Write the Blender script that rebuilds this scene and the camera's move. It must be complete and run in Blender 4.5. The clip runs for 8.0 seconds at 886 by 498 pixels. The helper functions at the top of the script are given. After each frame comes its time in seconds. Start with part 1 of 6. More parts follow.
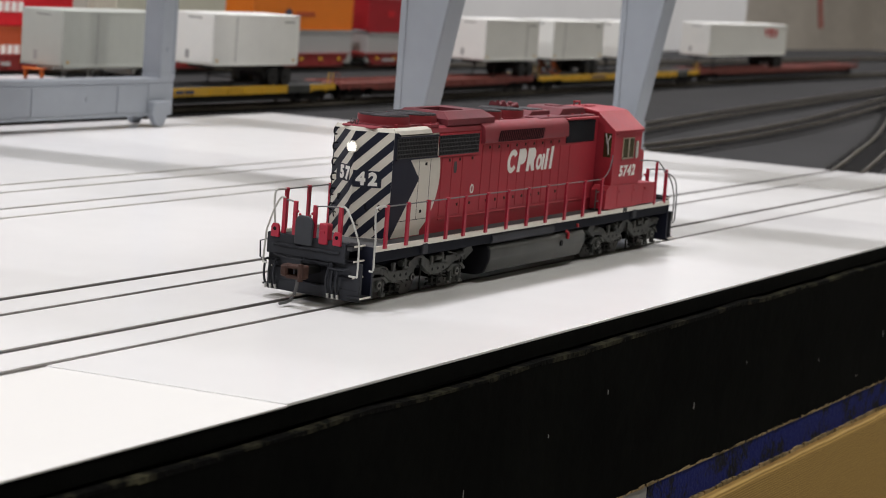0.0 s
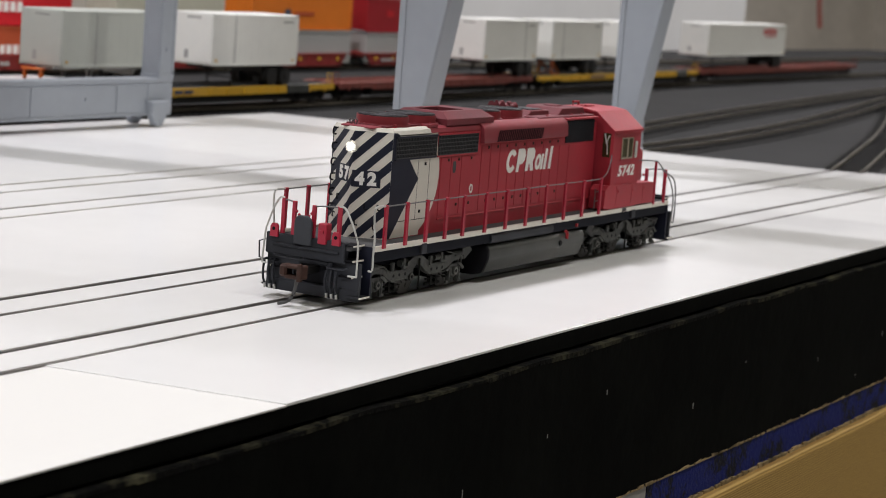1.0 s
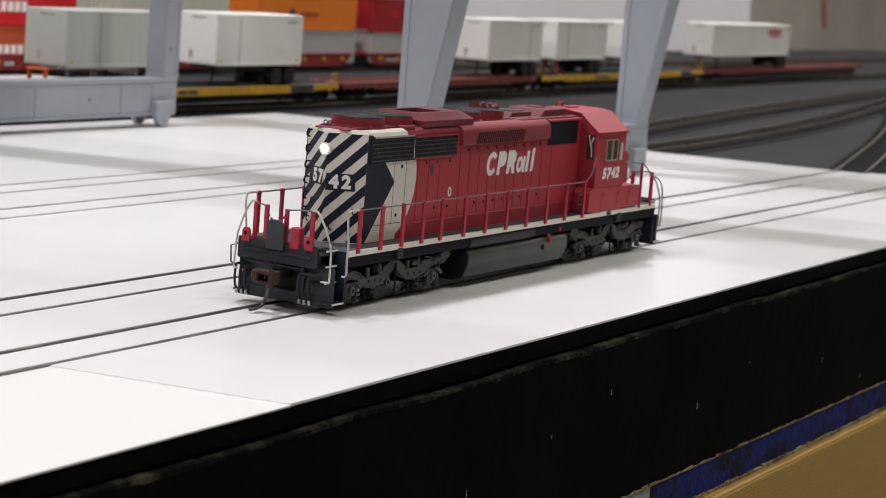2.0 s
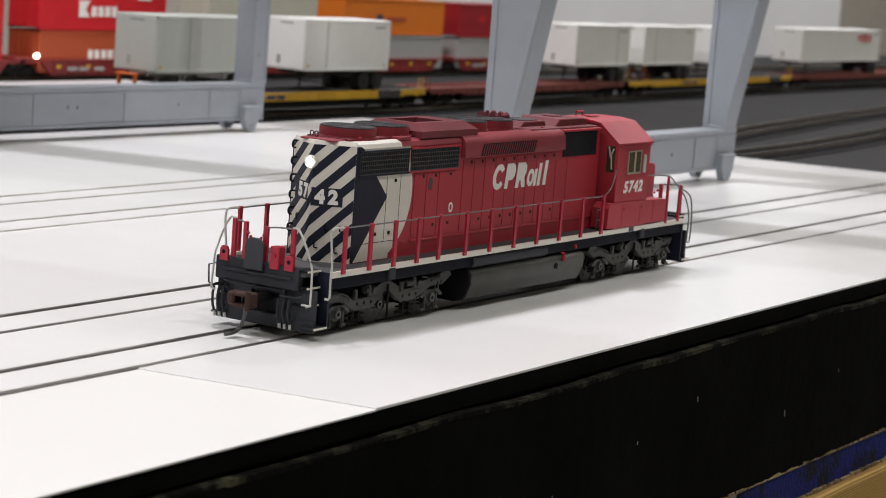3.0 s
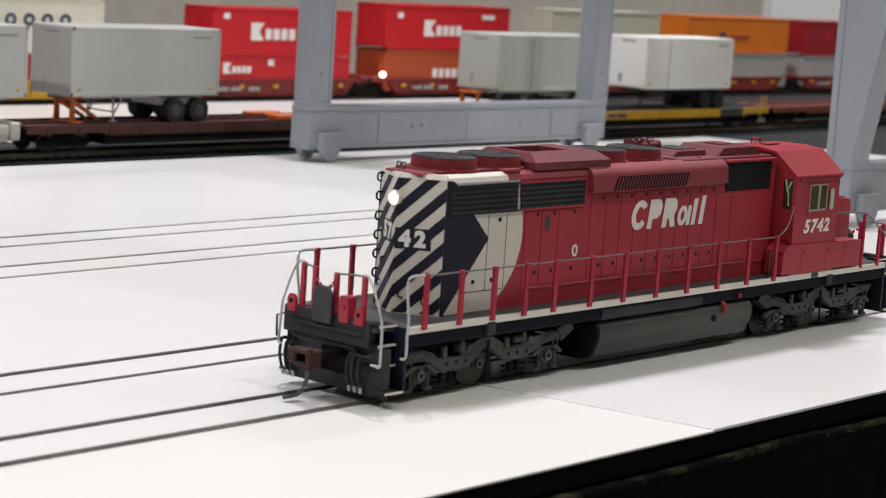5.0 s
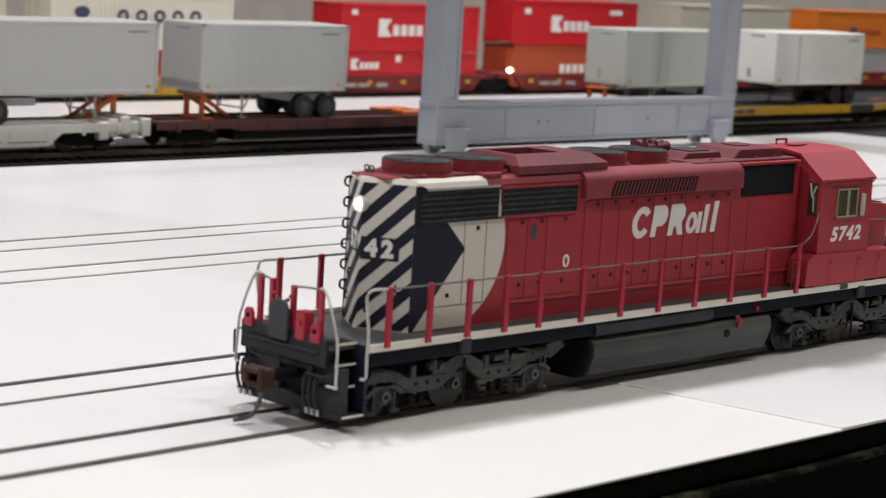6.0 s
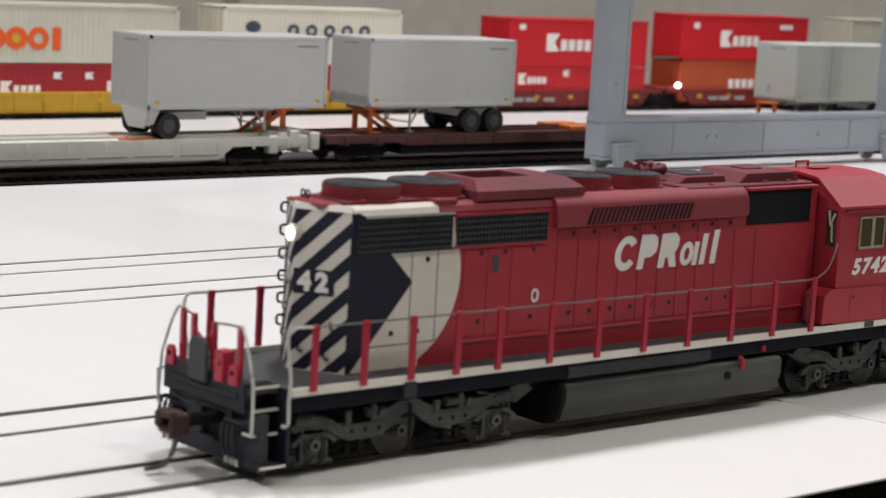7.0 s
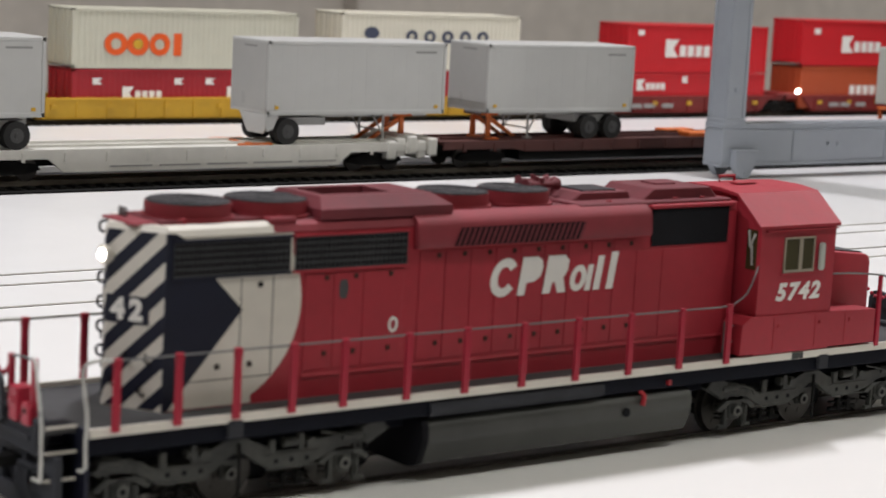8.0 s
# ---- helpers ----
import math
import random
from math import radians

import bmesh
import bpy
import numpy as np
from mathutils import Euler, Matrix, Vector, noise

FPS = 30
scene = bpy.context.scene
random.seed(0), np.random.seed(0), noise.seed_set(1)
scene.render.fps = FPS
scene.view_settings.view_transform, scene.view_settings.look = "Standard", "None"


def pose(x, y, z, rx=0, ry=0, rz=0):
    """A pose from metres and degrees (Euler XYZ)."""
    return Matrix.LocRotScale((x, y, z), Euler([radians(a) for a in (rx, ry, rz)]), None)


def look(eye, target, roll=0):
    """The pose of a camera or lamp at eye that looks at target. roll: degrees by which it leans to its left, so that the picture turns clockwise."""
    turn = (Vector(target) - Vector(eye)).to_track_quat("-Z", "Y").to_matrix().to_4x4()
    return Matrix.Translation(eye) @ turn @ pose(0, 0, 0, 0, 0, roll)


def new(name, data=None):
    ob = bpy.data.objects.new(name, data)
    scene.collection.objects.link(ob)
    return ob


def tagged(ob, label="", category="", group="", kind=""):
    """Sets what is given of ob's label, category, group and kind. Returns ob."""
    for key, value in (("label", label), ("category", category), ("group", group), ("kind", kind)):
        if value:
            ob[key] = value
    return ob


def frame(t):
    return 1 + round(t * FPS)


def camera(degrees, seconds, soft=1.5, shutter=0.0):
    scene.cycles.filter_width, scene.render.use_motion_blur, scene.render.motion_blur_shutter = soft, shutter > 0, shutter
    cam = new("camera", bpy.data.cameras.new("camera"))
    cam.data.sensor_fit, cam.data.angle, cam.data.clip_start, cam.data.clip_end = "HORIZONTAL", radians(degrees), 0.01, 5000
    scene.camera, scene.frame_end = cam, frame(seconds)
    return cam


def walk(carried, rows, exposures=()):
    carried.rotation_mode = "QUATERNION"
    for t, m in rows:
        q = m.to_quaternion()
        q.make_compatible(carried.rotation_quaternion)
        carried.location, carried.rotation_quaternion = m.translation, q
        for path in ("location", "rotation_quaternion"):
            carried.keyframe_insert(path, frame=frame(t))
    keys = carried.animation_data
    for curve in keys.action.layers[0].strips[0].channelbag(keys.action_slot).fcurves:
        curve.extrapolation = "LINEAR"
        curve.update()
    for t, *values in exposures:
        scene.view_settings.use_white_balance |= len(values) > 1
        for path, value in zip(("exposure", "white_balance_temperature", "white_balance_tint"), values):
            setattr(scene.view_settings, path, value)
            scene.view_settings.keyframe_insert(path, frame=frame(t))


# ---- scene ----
# Everything below is laid out in prototype metres and shrunk by SCALE: the place is an HO model railway.
SCALE = 1 / 87.1

# ---- camera ----
cam = camera(24.0, 8.0, 1.0, 0.2)
cam.data.dof.use_dof = True
cam.data.dof.focus_distance = 0.60
cam.data.dof.aperture_fstop = 41
EYE = Vector((-54.73, -28.70, 9.12)) * SCALE


def aim(yaw, pitch, roll):
    a, b = radians(yaw), radians(pitch)
    return look(EYE, EYE + Vector((math.cos(b) * math.cos(a), math.cos(b) * math.sin(a), math.sin(b))), roll)


PAN = [(0.0, 29.10, -7.995, 4.41), (0.6, 29.09, -7.995, 4.41), (1.2, 29.07, -7.995, 4.41), (1.75, 29.15, -8.0, 4.42), (2.3, 29.48, -8.006, 4.47),
       (2.5, 30.22, -8.037, 4.46), (3.0, 31.59, -8.04, 4.34), (3.5, 33.23, -8.107, 4.23), (4.0, 34.99, -8.152, 4.02),
       (4.5, 38.14, -8.235, 3.81), (4.7, 39.64, -8.259, 3.74), (5.8, 43.16, -8.308, 3.66), (6.0, 44.50, -8.53, 3.45),
       (6.5, 48.23, -8.36, 3.27), (7.0, 49.13, -8.395, 3.22), (7.5, 51.42, -8.37, 3.05), (8.0, 52.385, -8.41, 3.05)]
walk(cam, [(t, aim(a, b, c)) for t, a, b, c in PAN], [(0.0, 0.0), (4.5, 0.0), (8.0, -0.06)])

# ---- world and light ----
world = bpy.data.worlds.new("room_air")
world.use_nodes = True
scene.world = world
world.node_tree.nodes["Background"].inputs[0].default_value = (0.85, 0.84, 0.72, 1)
world.node_tree.nodes["Background"].inputs[1].default_value = 0.03


def room_and_fill_lamp(x, y, z, power, color):
    data = bpy.data.lights.new("room_and_fill", "AREA")
    data.shape, data.size, data.size_y = "RECTANGLE", 0.05, 0.16
    data.energy, data.color = power, color
    ob = new("room_and_fill_light", data)
    ob.matrix_world = pose(x, y, z)
    return ob


# ---- materials ----
def mat(name, color, rough=0.5, metal=0.0, vary=0.12, scale=60.0, bump=0.0, fine=6.0, spec=0.5, emit=0.0, spot=None, ramp_range=(0.45, 1.0), gloss_var=0.07):
    m = bpy.data.materials.new(name)
    m.use_nodes = True
    nt = m.node_tree
    b = nt.nodes["Principled BSDF"]
    b.inputs["Roughness"].default_value = rough
    b.inputs["Metallic"].default_value = metal
    b.inputs["Specular IOR Level"].default_value = spec
    tc = nt.nodes.new("ShaderNodeTexCoord")
    n1 = nt.nodes.new("ShaderNodeTexNoise")
    n1.inputs["Scale"].default_value = scale
    n1.inputs["Detail"].default_value = 5
    n2 = nt.nodes.new("ShaderNodeTexNoise")
    n2.inputs["Scale"].default_value = scale * fine
    n2.inputs["Detail"].default_value = 3
    nt.links.new(tc.outputs["Object"], n1.inputs["Vector"])
    nt.links.new(tc.outputs["Object"], n2.inputs["Vector"])
    add = nt.nodes.new("ShaderNodeMath")
    add.operation = "MULTIPLY_ADD"
    add.inputs[1].default_value = 0.45
    nt.links.new(n2.outputs["Fac"], add.inputs[0])
    nt.links.new(n1.outputs["Fac"], add.inputs[2])
    ramp = nt.nodes.new("ShaderNodeMapRange")
    ramp.inputs["From Min"].default_value, ramp.inputs["From Max"].default_value = ramp_range
    ramp.inputs["To Min"].default_value, ramp.inputs["To Max"].default_value = 0, 1
    nt.links.new(add.outputs[0], ramp.inputs["Value"])
    mix = nt.nodes.new("ShaderNodeMix")
    mix.data_type = "RGBA"
    c = Vector(color)
    lo = spot if spot else tuple(c * (1 - vary))
    hi = tuple(min(1, v) for v in c * (1 + vary))
    mix.inputs["A"].default_value = (*lo, 1)
    mix.inputs["B"].default_value = (*hi, 1)
    nt.links.new(ramp.outputs["Result"], mix.inputs["Factor"])
    nt.links.new(mix.outputs["Result"], b.inputs["Base Color"])
    rr = nt.nodes.new("ShaderNodeMapRange")
    rr.inputs["To Min"].default_value, rr.inputs["To Max"].default_value = max(0.03, rough - gloss_var), min(1, rough + gloss_var)
    nt.links.new(n2.outputs["Fac"], rr.inputs["Value"])
    nt.links.new(rr.outputs["Result"], b.inputs["Roughness"])
    if bump:
        bp = nt.nodes.new("ShaderNodeBump")
        bp.inputs["Strength"].default_value = bump
        bp.inputs["Distance"].default_value = 0.0006
        nt.links.new(n2.outputs["Fac"], bp.inputs["Height"])
        nt.links.new(bp.outputs["Normal"], b.inputs["Normal"])
    if emit:
        b.inputs["Emission Color"].default_value = (*color, 1)
        b.inputs["Emission Strength"].default_value = emit
    return m


def wood_mat():
    m = bpy.data.materials.new("raw_lumber")
    m.use_nodes = True
    nt = m.node_tree
    b = nt.nodes["Principled BSDF"]
    b.inputs["Roughness"].default_value = 0.7
    tc = nt.nodes.new("ShaderNodeTexCoord")
    mp = nt.nodes.new("ShaderNodeMapping")
    mp.inputs["Scale"].default_value = (9, 80, 120)
    w = nt.nodes.new("ShaderNodeTexWave")
    w.bands_direction = "Z"
    w.inputs["Scale"].default_value = 2.8
    w.inputs["Distortion"].default_value = 4.5
    w.inputs["Detail"].default_value = 3
    r = nt.nodes.new("ShaderNodeMix")
    r.data_type = "RGBA"
    r.inputs["A"].default_value = (0.36, 0.20, 0.045, 1)
    r.inputs["B"].default_value = (0.66, 0.43, 0.12, 1)
    nt.links.new(tc.outputs["Object"], mp.inputs["Vector"])
    nt.links.new(mp.outputs["Vector"], w.inputs["Vector"])
    nt.links.new(w.outputs["Fac"], r.inputs["Factor"])
    nt.links.new(r.outputs["Result"], b.inputs["Base Color"])
    return m


M = {
    "panel": mat("white_styrene_sheet", (0.84, 0.84, 0.835), 0.24, vary=0.006, scale=5, fine=12, gloss_var=0.015),
    "panel2": mat("white_styrene_sheet_dull", (0.83, 0.825, 0.80), 0.35, vary=0.006, scale=5, fine=12, gloss_var=0.015),
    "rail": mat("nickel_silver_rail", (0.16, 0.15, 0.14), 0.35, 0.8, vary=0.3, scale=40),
    "tie": mat("black_plastic_ties", (0.009, 0.0088, 0.0085), 0.8, vary=0.3, scale=80, bump=0.3, spec=0.25),
    "asphalt": mat("dark_grey_painted_board", (0.028, 0.028, 0.0285), 0.9, vary=0.2, scale=14, bump=0.15, fine=20, spec=0.2),
    "fascia": mat("black_painted_hardboard", (0.0040, 0.0043, 0.0038), 0.8, vary=0.6, scale=25, bump=0.5, spec=0.04),
    "worn": mat("worn_board_edge", (0.060, 0.057, 0.036), 0.85, vary=0.5, scale=85, bump=0.8, fine=5, spot=(0.004, 0.004, 0.004), ramp_range=(0.70, 0.98), spec=0.1),
    "blue": mat("blue_paint_worn", (0.004, 0.012, 0.125), 0.65, vary=0.3, scale=130, bump=0.6, fine=5, spot=(0.004, 0.006, 0.014), ramp_range=(0.60, 0.74), spec=0.2),
    "wood": wood_mat(),
    "concrete": mat("concrete_wall_paint", (0.56, 0.52, 0.46), 0.85, vary=0.14, scale=4, bump=0.2, fine=8),
    "whitewall": mat("white_wall_board", (0.8, 0.8, 0.8), 0.6, vary=0.04, scale=6),
    "floor": mat("concrete_floor", (0.25, 0.25, 0.24), 0.6, vary=0.2, scale=3),
    "ceil": mat("ceiling_paint", (0.80, 0.77, 0.66), 0.9, vary=0.05, scale=3),
    "crane": mat("crane_grey_plastic", (0.30, 0.325, 0.36), 0.45, vary=0.06, scale=30),
    "red": mat("action_red_paint", (0.355, 0.022, 0.037), 0.52, vary=0.14, scale=45, bump=0.08, fine=9),
    "soot": mat("sooty_weathered_red", (0.150, 0.022, 0.031), 0.66, vary=0.35, scale=35, bump=0.1, fine=7),
    "dusty": mat("dusty_red_paint", (0.24, 0.028, 0.040), 0.62, vary=0.25, scale=35, bump=0.1, fine=7),
    # Paler rail colour with the light reflected by the far rails put in.
    "rail_sheen": mat("far_rail_sheen", (0.42, 0.41, 0.38), 0.4, 0.5, vary=0.25, scale=40),
    "redlight": mat("handrail_red_paint", (0.37, 0.012, 0.036), 0.4, vary=0.12, scale=60),
    "cream": mat("aged_white_paint", (0.66, 0.63, 0.56), 0.5, vary=0.11, scale=40, bump=0.05),
    "black": mat("black_paint", (0.005, 0.005, 0.007), 0.65, vary=0.25, scale=50, spec=0.15),
    "navy": mat("stripe_black_paint", (0.010, 0.012, 0.026), 0.55, vary=0.2, scale=50, spec=0.3),
    "gray": mat("weathered_truck_grey", (0.066, 0.068, 0.061), 0.6, scale=90, bump=0.4, spec=0.4, spot=(0.022, 0.024, 0.024), ramp_range=(0.5, 0.95)),
    "deck": mat("walkway_dark_grey", (0.056, 0.056, 0.059), 0.75, vary=0.25, scale=80, bump=0.2),
    "tank": mat("tank_dark_grey", (0.040, 0.042, 0.038), 0.5, vary=0.35, scale=50),
    "pilot": mat("pilot_grey_black", (0.025, 0.027, 0.033), 0.65, vary=0.4, scale=50, spec=0.3),
    "wheel": mat("wheel_steel", (0.06, 0.056, 0.052), 0.45, 0.6, vary=0.3, scale=80),
    "rust": mat("rusty_coupler", (0.040, 0.013, 0.006), 0.75, vary=0.5, scale=120, bump=0.4),
    "wire": mat("light_grey_wire", (0.5, 0.5, 0.47), 0.45, 0.1, vary=0.15, scale=80),
    "rwire": mat("grey_handrail_wire", (0.15, 0.15, 0.15), 0.45, 0.2, vary=0.15, scale=80),
    "winframe": mat("window_frame_tan", (0.30, 0.26, 0.20), 0.5, vary=0.1, scale=80),
    "under": mat("underframe_black", (0.006, 0.007, 0.012), 0.7, vary=0.3, scale=60, spec=0.12),
    "dwire": mat("dark_wire", (0.10, 0.10, 0.10), 0.45, 0.3, vary=0.2, scale=80),
    "mesh": mat("grille_mesh_grey", (0.064, 0.066, 0.071), 0.5, 0.3, vary=0.3, scale=90),
    "fan": mat("fan_grille_grey", (0.034, 0.032, 0.036), 0.6, 0.2, vary=0.3, scale=90, bump=0.3),
    "lens": mat("headlight_lens", (1.0, 0.97, 0.92), 0.3, vary=0.0, emit=40.0),
    "ball": mat("glowing_ball", (1.0, 0.95, 0.88), 0.3, vary=0.0, emit=9.0),
    "white": mat("white_lettering", (0.78, 0.77, 0.73), 0.5, vary=0.05, scale=70),
    "glass": mat("dark_cab_glazing", (0.050, 0.044, 0.018), 0.08, vary=0.2, scale=30),
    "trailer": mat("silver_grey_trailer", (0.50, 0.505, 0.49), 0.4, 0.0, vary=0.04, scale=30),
    # The trailers' grey, about a fifth darker, for end panels and running gear.
    "trailer_front": mat("silver_grey_trailer_darker", (0.41, 0.41, 0.395), 0.45, vary=0.06, scale=30),
    "wtrailer": mat("white_trailer", (0.86, 0.86, 0.82), 0.4, vary=0.04, scale=30),
    "gtrailer": mat("pale_grey_green_trailer", (0.50, 0.52, 0.48), 0.45, vary=0.05, scale=30),
    "tyre": mat("tyre_rubber", (0.012, 0.012, 0.012), 0.7, vary=0.3, scale=80),
    "hub": mat("steel_hub", (0.06, 0.06, 0.06), 0.4, vary=0.1, scale=80),
    "brown": mat("boxcar_brown_deck", (0.085, 0.028, 0.024), 0.65, vary=0.3, scale=40, bump=0.2),
    "redbrown": mat("oxide_red_deck", (0.17, 0.04, 0.03), 0.6, vary=0.25, scale=40, bump=0.2),
    "yellow": mat("railcar_yellow", (0.62, 0.36, 0.025), 0.5, vary=0.12, scale=40),
    "wdeck": mat("white_flatcar_deck", (0.66, 0.65, 0.60), 0.6, vary=0.1, scale=40),
    "orange": mat("hitch_orange", (0.62, 0.14, 0.02), 0.5, vary=0.12, scale=60),
    "corange": mat("container_orange", (0.72, 0.19, 0.015), 0.45, vary=0.06, scale=30),
    "cred": mat("container_red", (0.55, 0.012, 0.02), 0.42, vary=0.07, scale=30),
    "cred2": mat("container_dark_red", (0.33, 0.012, 0.02), 0.45, vary=0.1, scale=30),
    "crust": mat("container_red_orange", (0.42, 0.07, 0.02), 0.5, vary=0.1, scale=30),
    "cbeige": mat("container_beige", (0.55, 0.54, 0.44), 0.5, vary=0.06, scale=30),
    "cwhite": mat("container_cream", (0.68, 0.65, 0.54), 0.5, vary=0.05, scale=30),
    "cgray": mat("container_grey", (0.38, 0.38, 0.37), 0.5, vary=0.06, scale=30),
    "wellred": mat("well_car_oxide_red", (0.22, 0.02, 0.018), 0.5, vary=0.2, scale=30),
    "logo_orange": mat("logo_orange_paint", (0.75, 0.10, 0.01), 0.5, vary=0.05),
    "logo_dark": mat("logo_dark_paint", (0.05, 0.06, 0.10), 0.5, vary=0.05),
    "fanred": mat("deep_red_fan_paint", (0.23, 0.021, 0.030), 0.6, vary=0.3, scale=35, bump=0.1, fine=7),
    "slate": mat("slate_drop_plate", (0.030, 0.034, 0.042), 0.6, vary=0.25, scale=50),
    "faint": mat("faded_grey_lettering", (0.27, 0.27, 0.26), 0.6, vary=0.1),
    "axle": mat("polished_axle_cap", (0.13, 0.13, 0.12), 0.4, 0.5, vary=0.3, scale=90),
    "chip": mat("bare_chipped_wood", (0.42, 0.31, 0.16), 0.8, scale=60, bump=0.6, spot=(0.10, 0.07, 0.03), ramp_range=(0.55, 0.9)),
    # Lightened beige steel: the rail-top highlight is put into the colour.
    "curverail": mat("highlit_steel_rail", (0.19, 0.17, 0.14), 0.4, 0.6, vary=0.3, scale=40),
    "redline": mat("red_wall_mark", (0.5, 0.12, 0.1), 0.8, vary=0.2),
}


# ---- building helpers ----
def box(bm, x0, x1, y0, y1, z0, z1, bevel=0.0, seg=1):
    vs = [bm.verts.new((x, y, z)) for x in (x0, x1) for y in (y0, y1) for z in (z0, z1)]
    fs = [bm.faces.new([vs[i] for i in q]) for q in ((0, 1, 3, 2), (4, 6, 7, 5), (0, 4, 5, 1), (2, 3, 7, 6), (0, 2, 6, 4), (1, 5, 7, 3))]
    if bevel:
        es = {e for f in fs for e in f.edges}
        bmesh.ops.bevel(bm, geom=list(es), offset=bevel, segments=seg, affect="EDGES", profile=0.5)
    return fs


def boxes(*rows, bevel=0.0, seg=1):
    bm = bmesh.new()
    for r in rows:
        box(bm, *r, bevel=bevel, seg=seg)
    return bm


def prism(bm, pts, axis, a, b, bevel=0.0, seg=2):
    """A polygon pushed along an axis from a to b."""
    def put(p, v):
        return {"x": (v, p[0], p[1]), "y": (p[0], v, p[1]), "z": (p[0], p[1], v)}[axis]
    lo = [bm.verts.new(put(p, a)) for p in pts]
    hi = [bm.verts.new(put(p, b)) for p in pts]
    fs = [bm.faces.new(lo), bm.faces.new(hi[::-1])]
    n = len(pts)
    for i in range(n):
        fs.append(bm.faces.new((lo[i], hi[i], hi[(i + 1) % n], lo[(i + 1) % n])))
    if bevel:
        bmesh.ops.bevel(bm, geom=list({e for f in fs for e in f.edges}), offset=bevel, segments=seg, affect="EDGES", profile=0.5)
    return fs


def cyl(bm, p, q, r, n=16, r2=None):
    p, q = Vector(p), Vector(q)
    d = q - p
    m = Matrix.Translation((p + q) / 2) @ d.to_track_quat("Z", "Y").to_matrix().to_4x4()
    bmesh.ops.create_cone(bm, cap_ends=True, segments=n, radius1=r, radius2=r if r2 is None else r2, depth=d.length, matrix=m)


def pipe(bm, pts, r, n=8):
    """A round wire along points, with mitred rings."""
    pts = [Vector(p) for p in pts]
    rings = []
    for i, p in enumerate(pts):
        d = (pts[min(i + 1, len(pts) - 1)] - pts[max(i - 1, 0)]).normalized()
        u = d.cross(Vector((0, 0, 1)) if abs(d.z) < 0.9 else Vector((1, 0, 0))).normalized()
        v = d.cross(u)
        rings.append([bm.verts.new(p + r * (math.cos(a) * u + math.sin(a) * v)) for a in [2 * math.pi * k / n for k in range(n)]])
    for a, b in zip(rings, rings[1:]):
        for k in range(n):
            bm.faces.new((a[k], a[(k + 1) % n], b[(k + 1) % n], b[k]))
    bm.faces.new(rings[0][::-1])
    bm.faces.new(rings[-1])


def smooth_path(pts, n=4):
    out = []
    pts = [Vector(p) for p in pts]
    for i in range(len(pts) - 1):
        p0, p1, p2, p3 = pts[max(i - 1, 0)], pts[i], pts[i + 1], pts[min(i + 2, len(pts) - 1)]
        for k in range(n):
            t = k / n
            out.append(0.5 * ((2 * p1) + (p2 - p0) * t + (2 * p0 - 5 * p1 + 4 * p2 - p3) * t * t + (3 * p1 - p0 - 3 * p2 + p3) * t ** 3))
    return out + [pts[-1]]


def mesh_of(name, bm, material, smooth=False):
    bmesh.ops.recalc_face_normals(bm, faces=bm.faces[:])
    bmesh.ops.scale(bm, vec=(SCALE,) * 3, verts=bm.verts[:])
    me = bpy.data.meshes.new(name)
    bm.to_mesh(me)
    bm.free()
    me.materials.append(M[material])
    if smooth:
        me.shade_smooth()
        me.set_sharp_from_angle(angle=radians(35))
    return me


def part(name, bm, material, parent, label="", smooth=False, at=None):
    ob = new(name, mesh_of(name, bm, material, smooth))
    ob.parent = parent
    if at is not None:
        ob.location = Vector(at) * SCALE
    if label:
        tagged(ob, label)
    return ob


def again(name, ob, parent, at):
    """Another part on the same mesh."""
    o = new(name, ob.data)
    o.parent = parent
    o.location = Vector(at) * SCALE
    return o


def thing(name, label, category, at=(0, 0, 0), rz=0.0, group="", kind=""):
    ob = new(name)
    ob.empty_display_size = 0.01
    ob.matrix_world = pose(*(Vector(at) * SCALE), 0, 0, rz)
    return tagged(ob, label, category, group, kind)


def solid(name, bm, material, label, category, group="", kind="", at=(0, 0, 0), rz=0.0, smooth=False):
    ob = new(name, mesh_of(name, bm, material, smooth))
    ob.matrix_world = pose(*(Vector(at) * SCALE), 0, 0, rz)
    return tagged(ob, label, category, group, kind)


def text_part(name, words, size, material, parent, m, label="", bold=0.0, spacing=1.0, shear=0.0):
    """Lettering with the built-in font, as a mesh a hair thick; m places it, in prototype metres."""
    cu = bpy.data.curves.new(name, "FONT")
    cu.body, cu.size, cu.extrude, cu.offset, cu.space_character, cu.shear = words, size, 0.004, bold, spacing, shear
    cu.align_x, cu.align_y = "CENTER", "CENTER"
    cu.resolution_u = 3
    tmp = bpy.data.objects.new(name, cu)
    scene.collection.objects.link(tmp)
    bpy.context.view_layer.update()
    me = bpy.data.meshes.new_from_object(tmp.evaluated_get(bpy.context.evaluated_depsgraph_get()))
    bpy.data.objects.remove(tmp)
    me.transform(Matrix.Scale(SCALE, 4) @ m)
    me.materials.clear()
    me.materials.append(M[material])
    ob = new(name, me)
    ob.parent = parent
    if label:
        tagged(ob, label)
    return ob


def clip_poly(poly, keep):
    """Cuts a polygon by half planes (a, b, c): a x + b y <= c."""
    for a, b, c in keep:
        out = []
        for i, p in enumerate(poly):
            q = poly[(i + 1) % len(poly)]
            dp, dq = a * p[0] + b * p[1] - c, a * q[0] + b * q[1] - c
            if dp <= 0:
                out.append(p)
            if dp * dq < 0:
                t = dp / (dp - dq)
                out.append((p[0] + t * (q[0] - p[0]), p[1] + t * (q[1] - p[1])))
        poly = out
        if len(poly) < 3:
            return []
    return poly


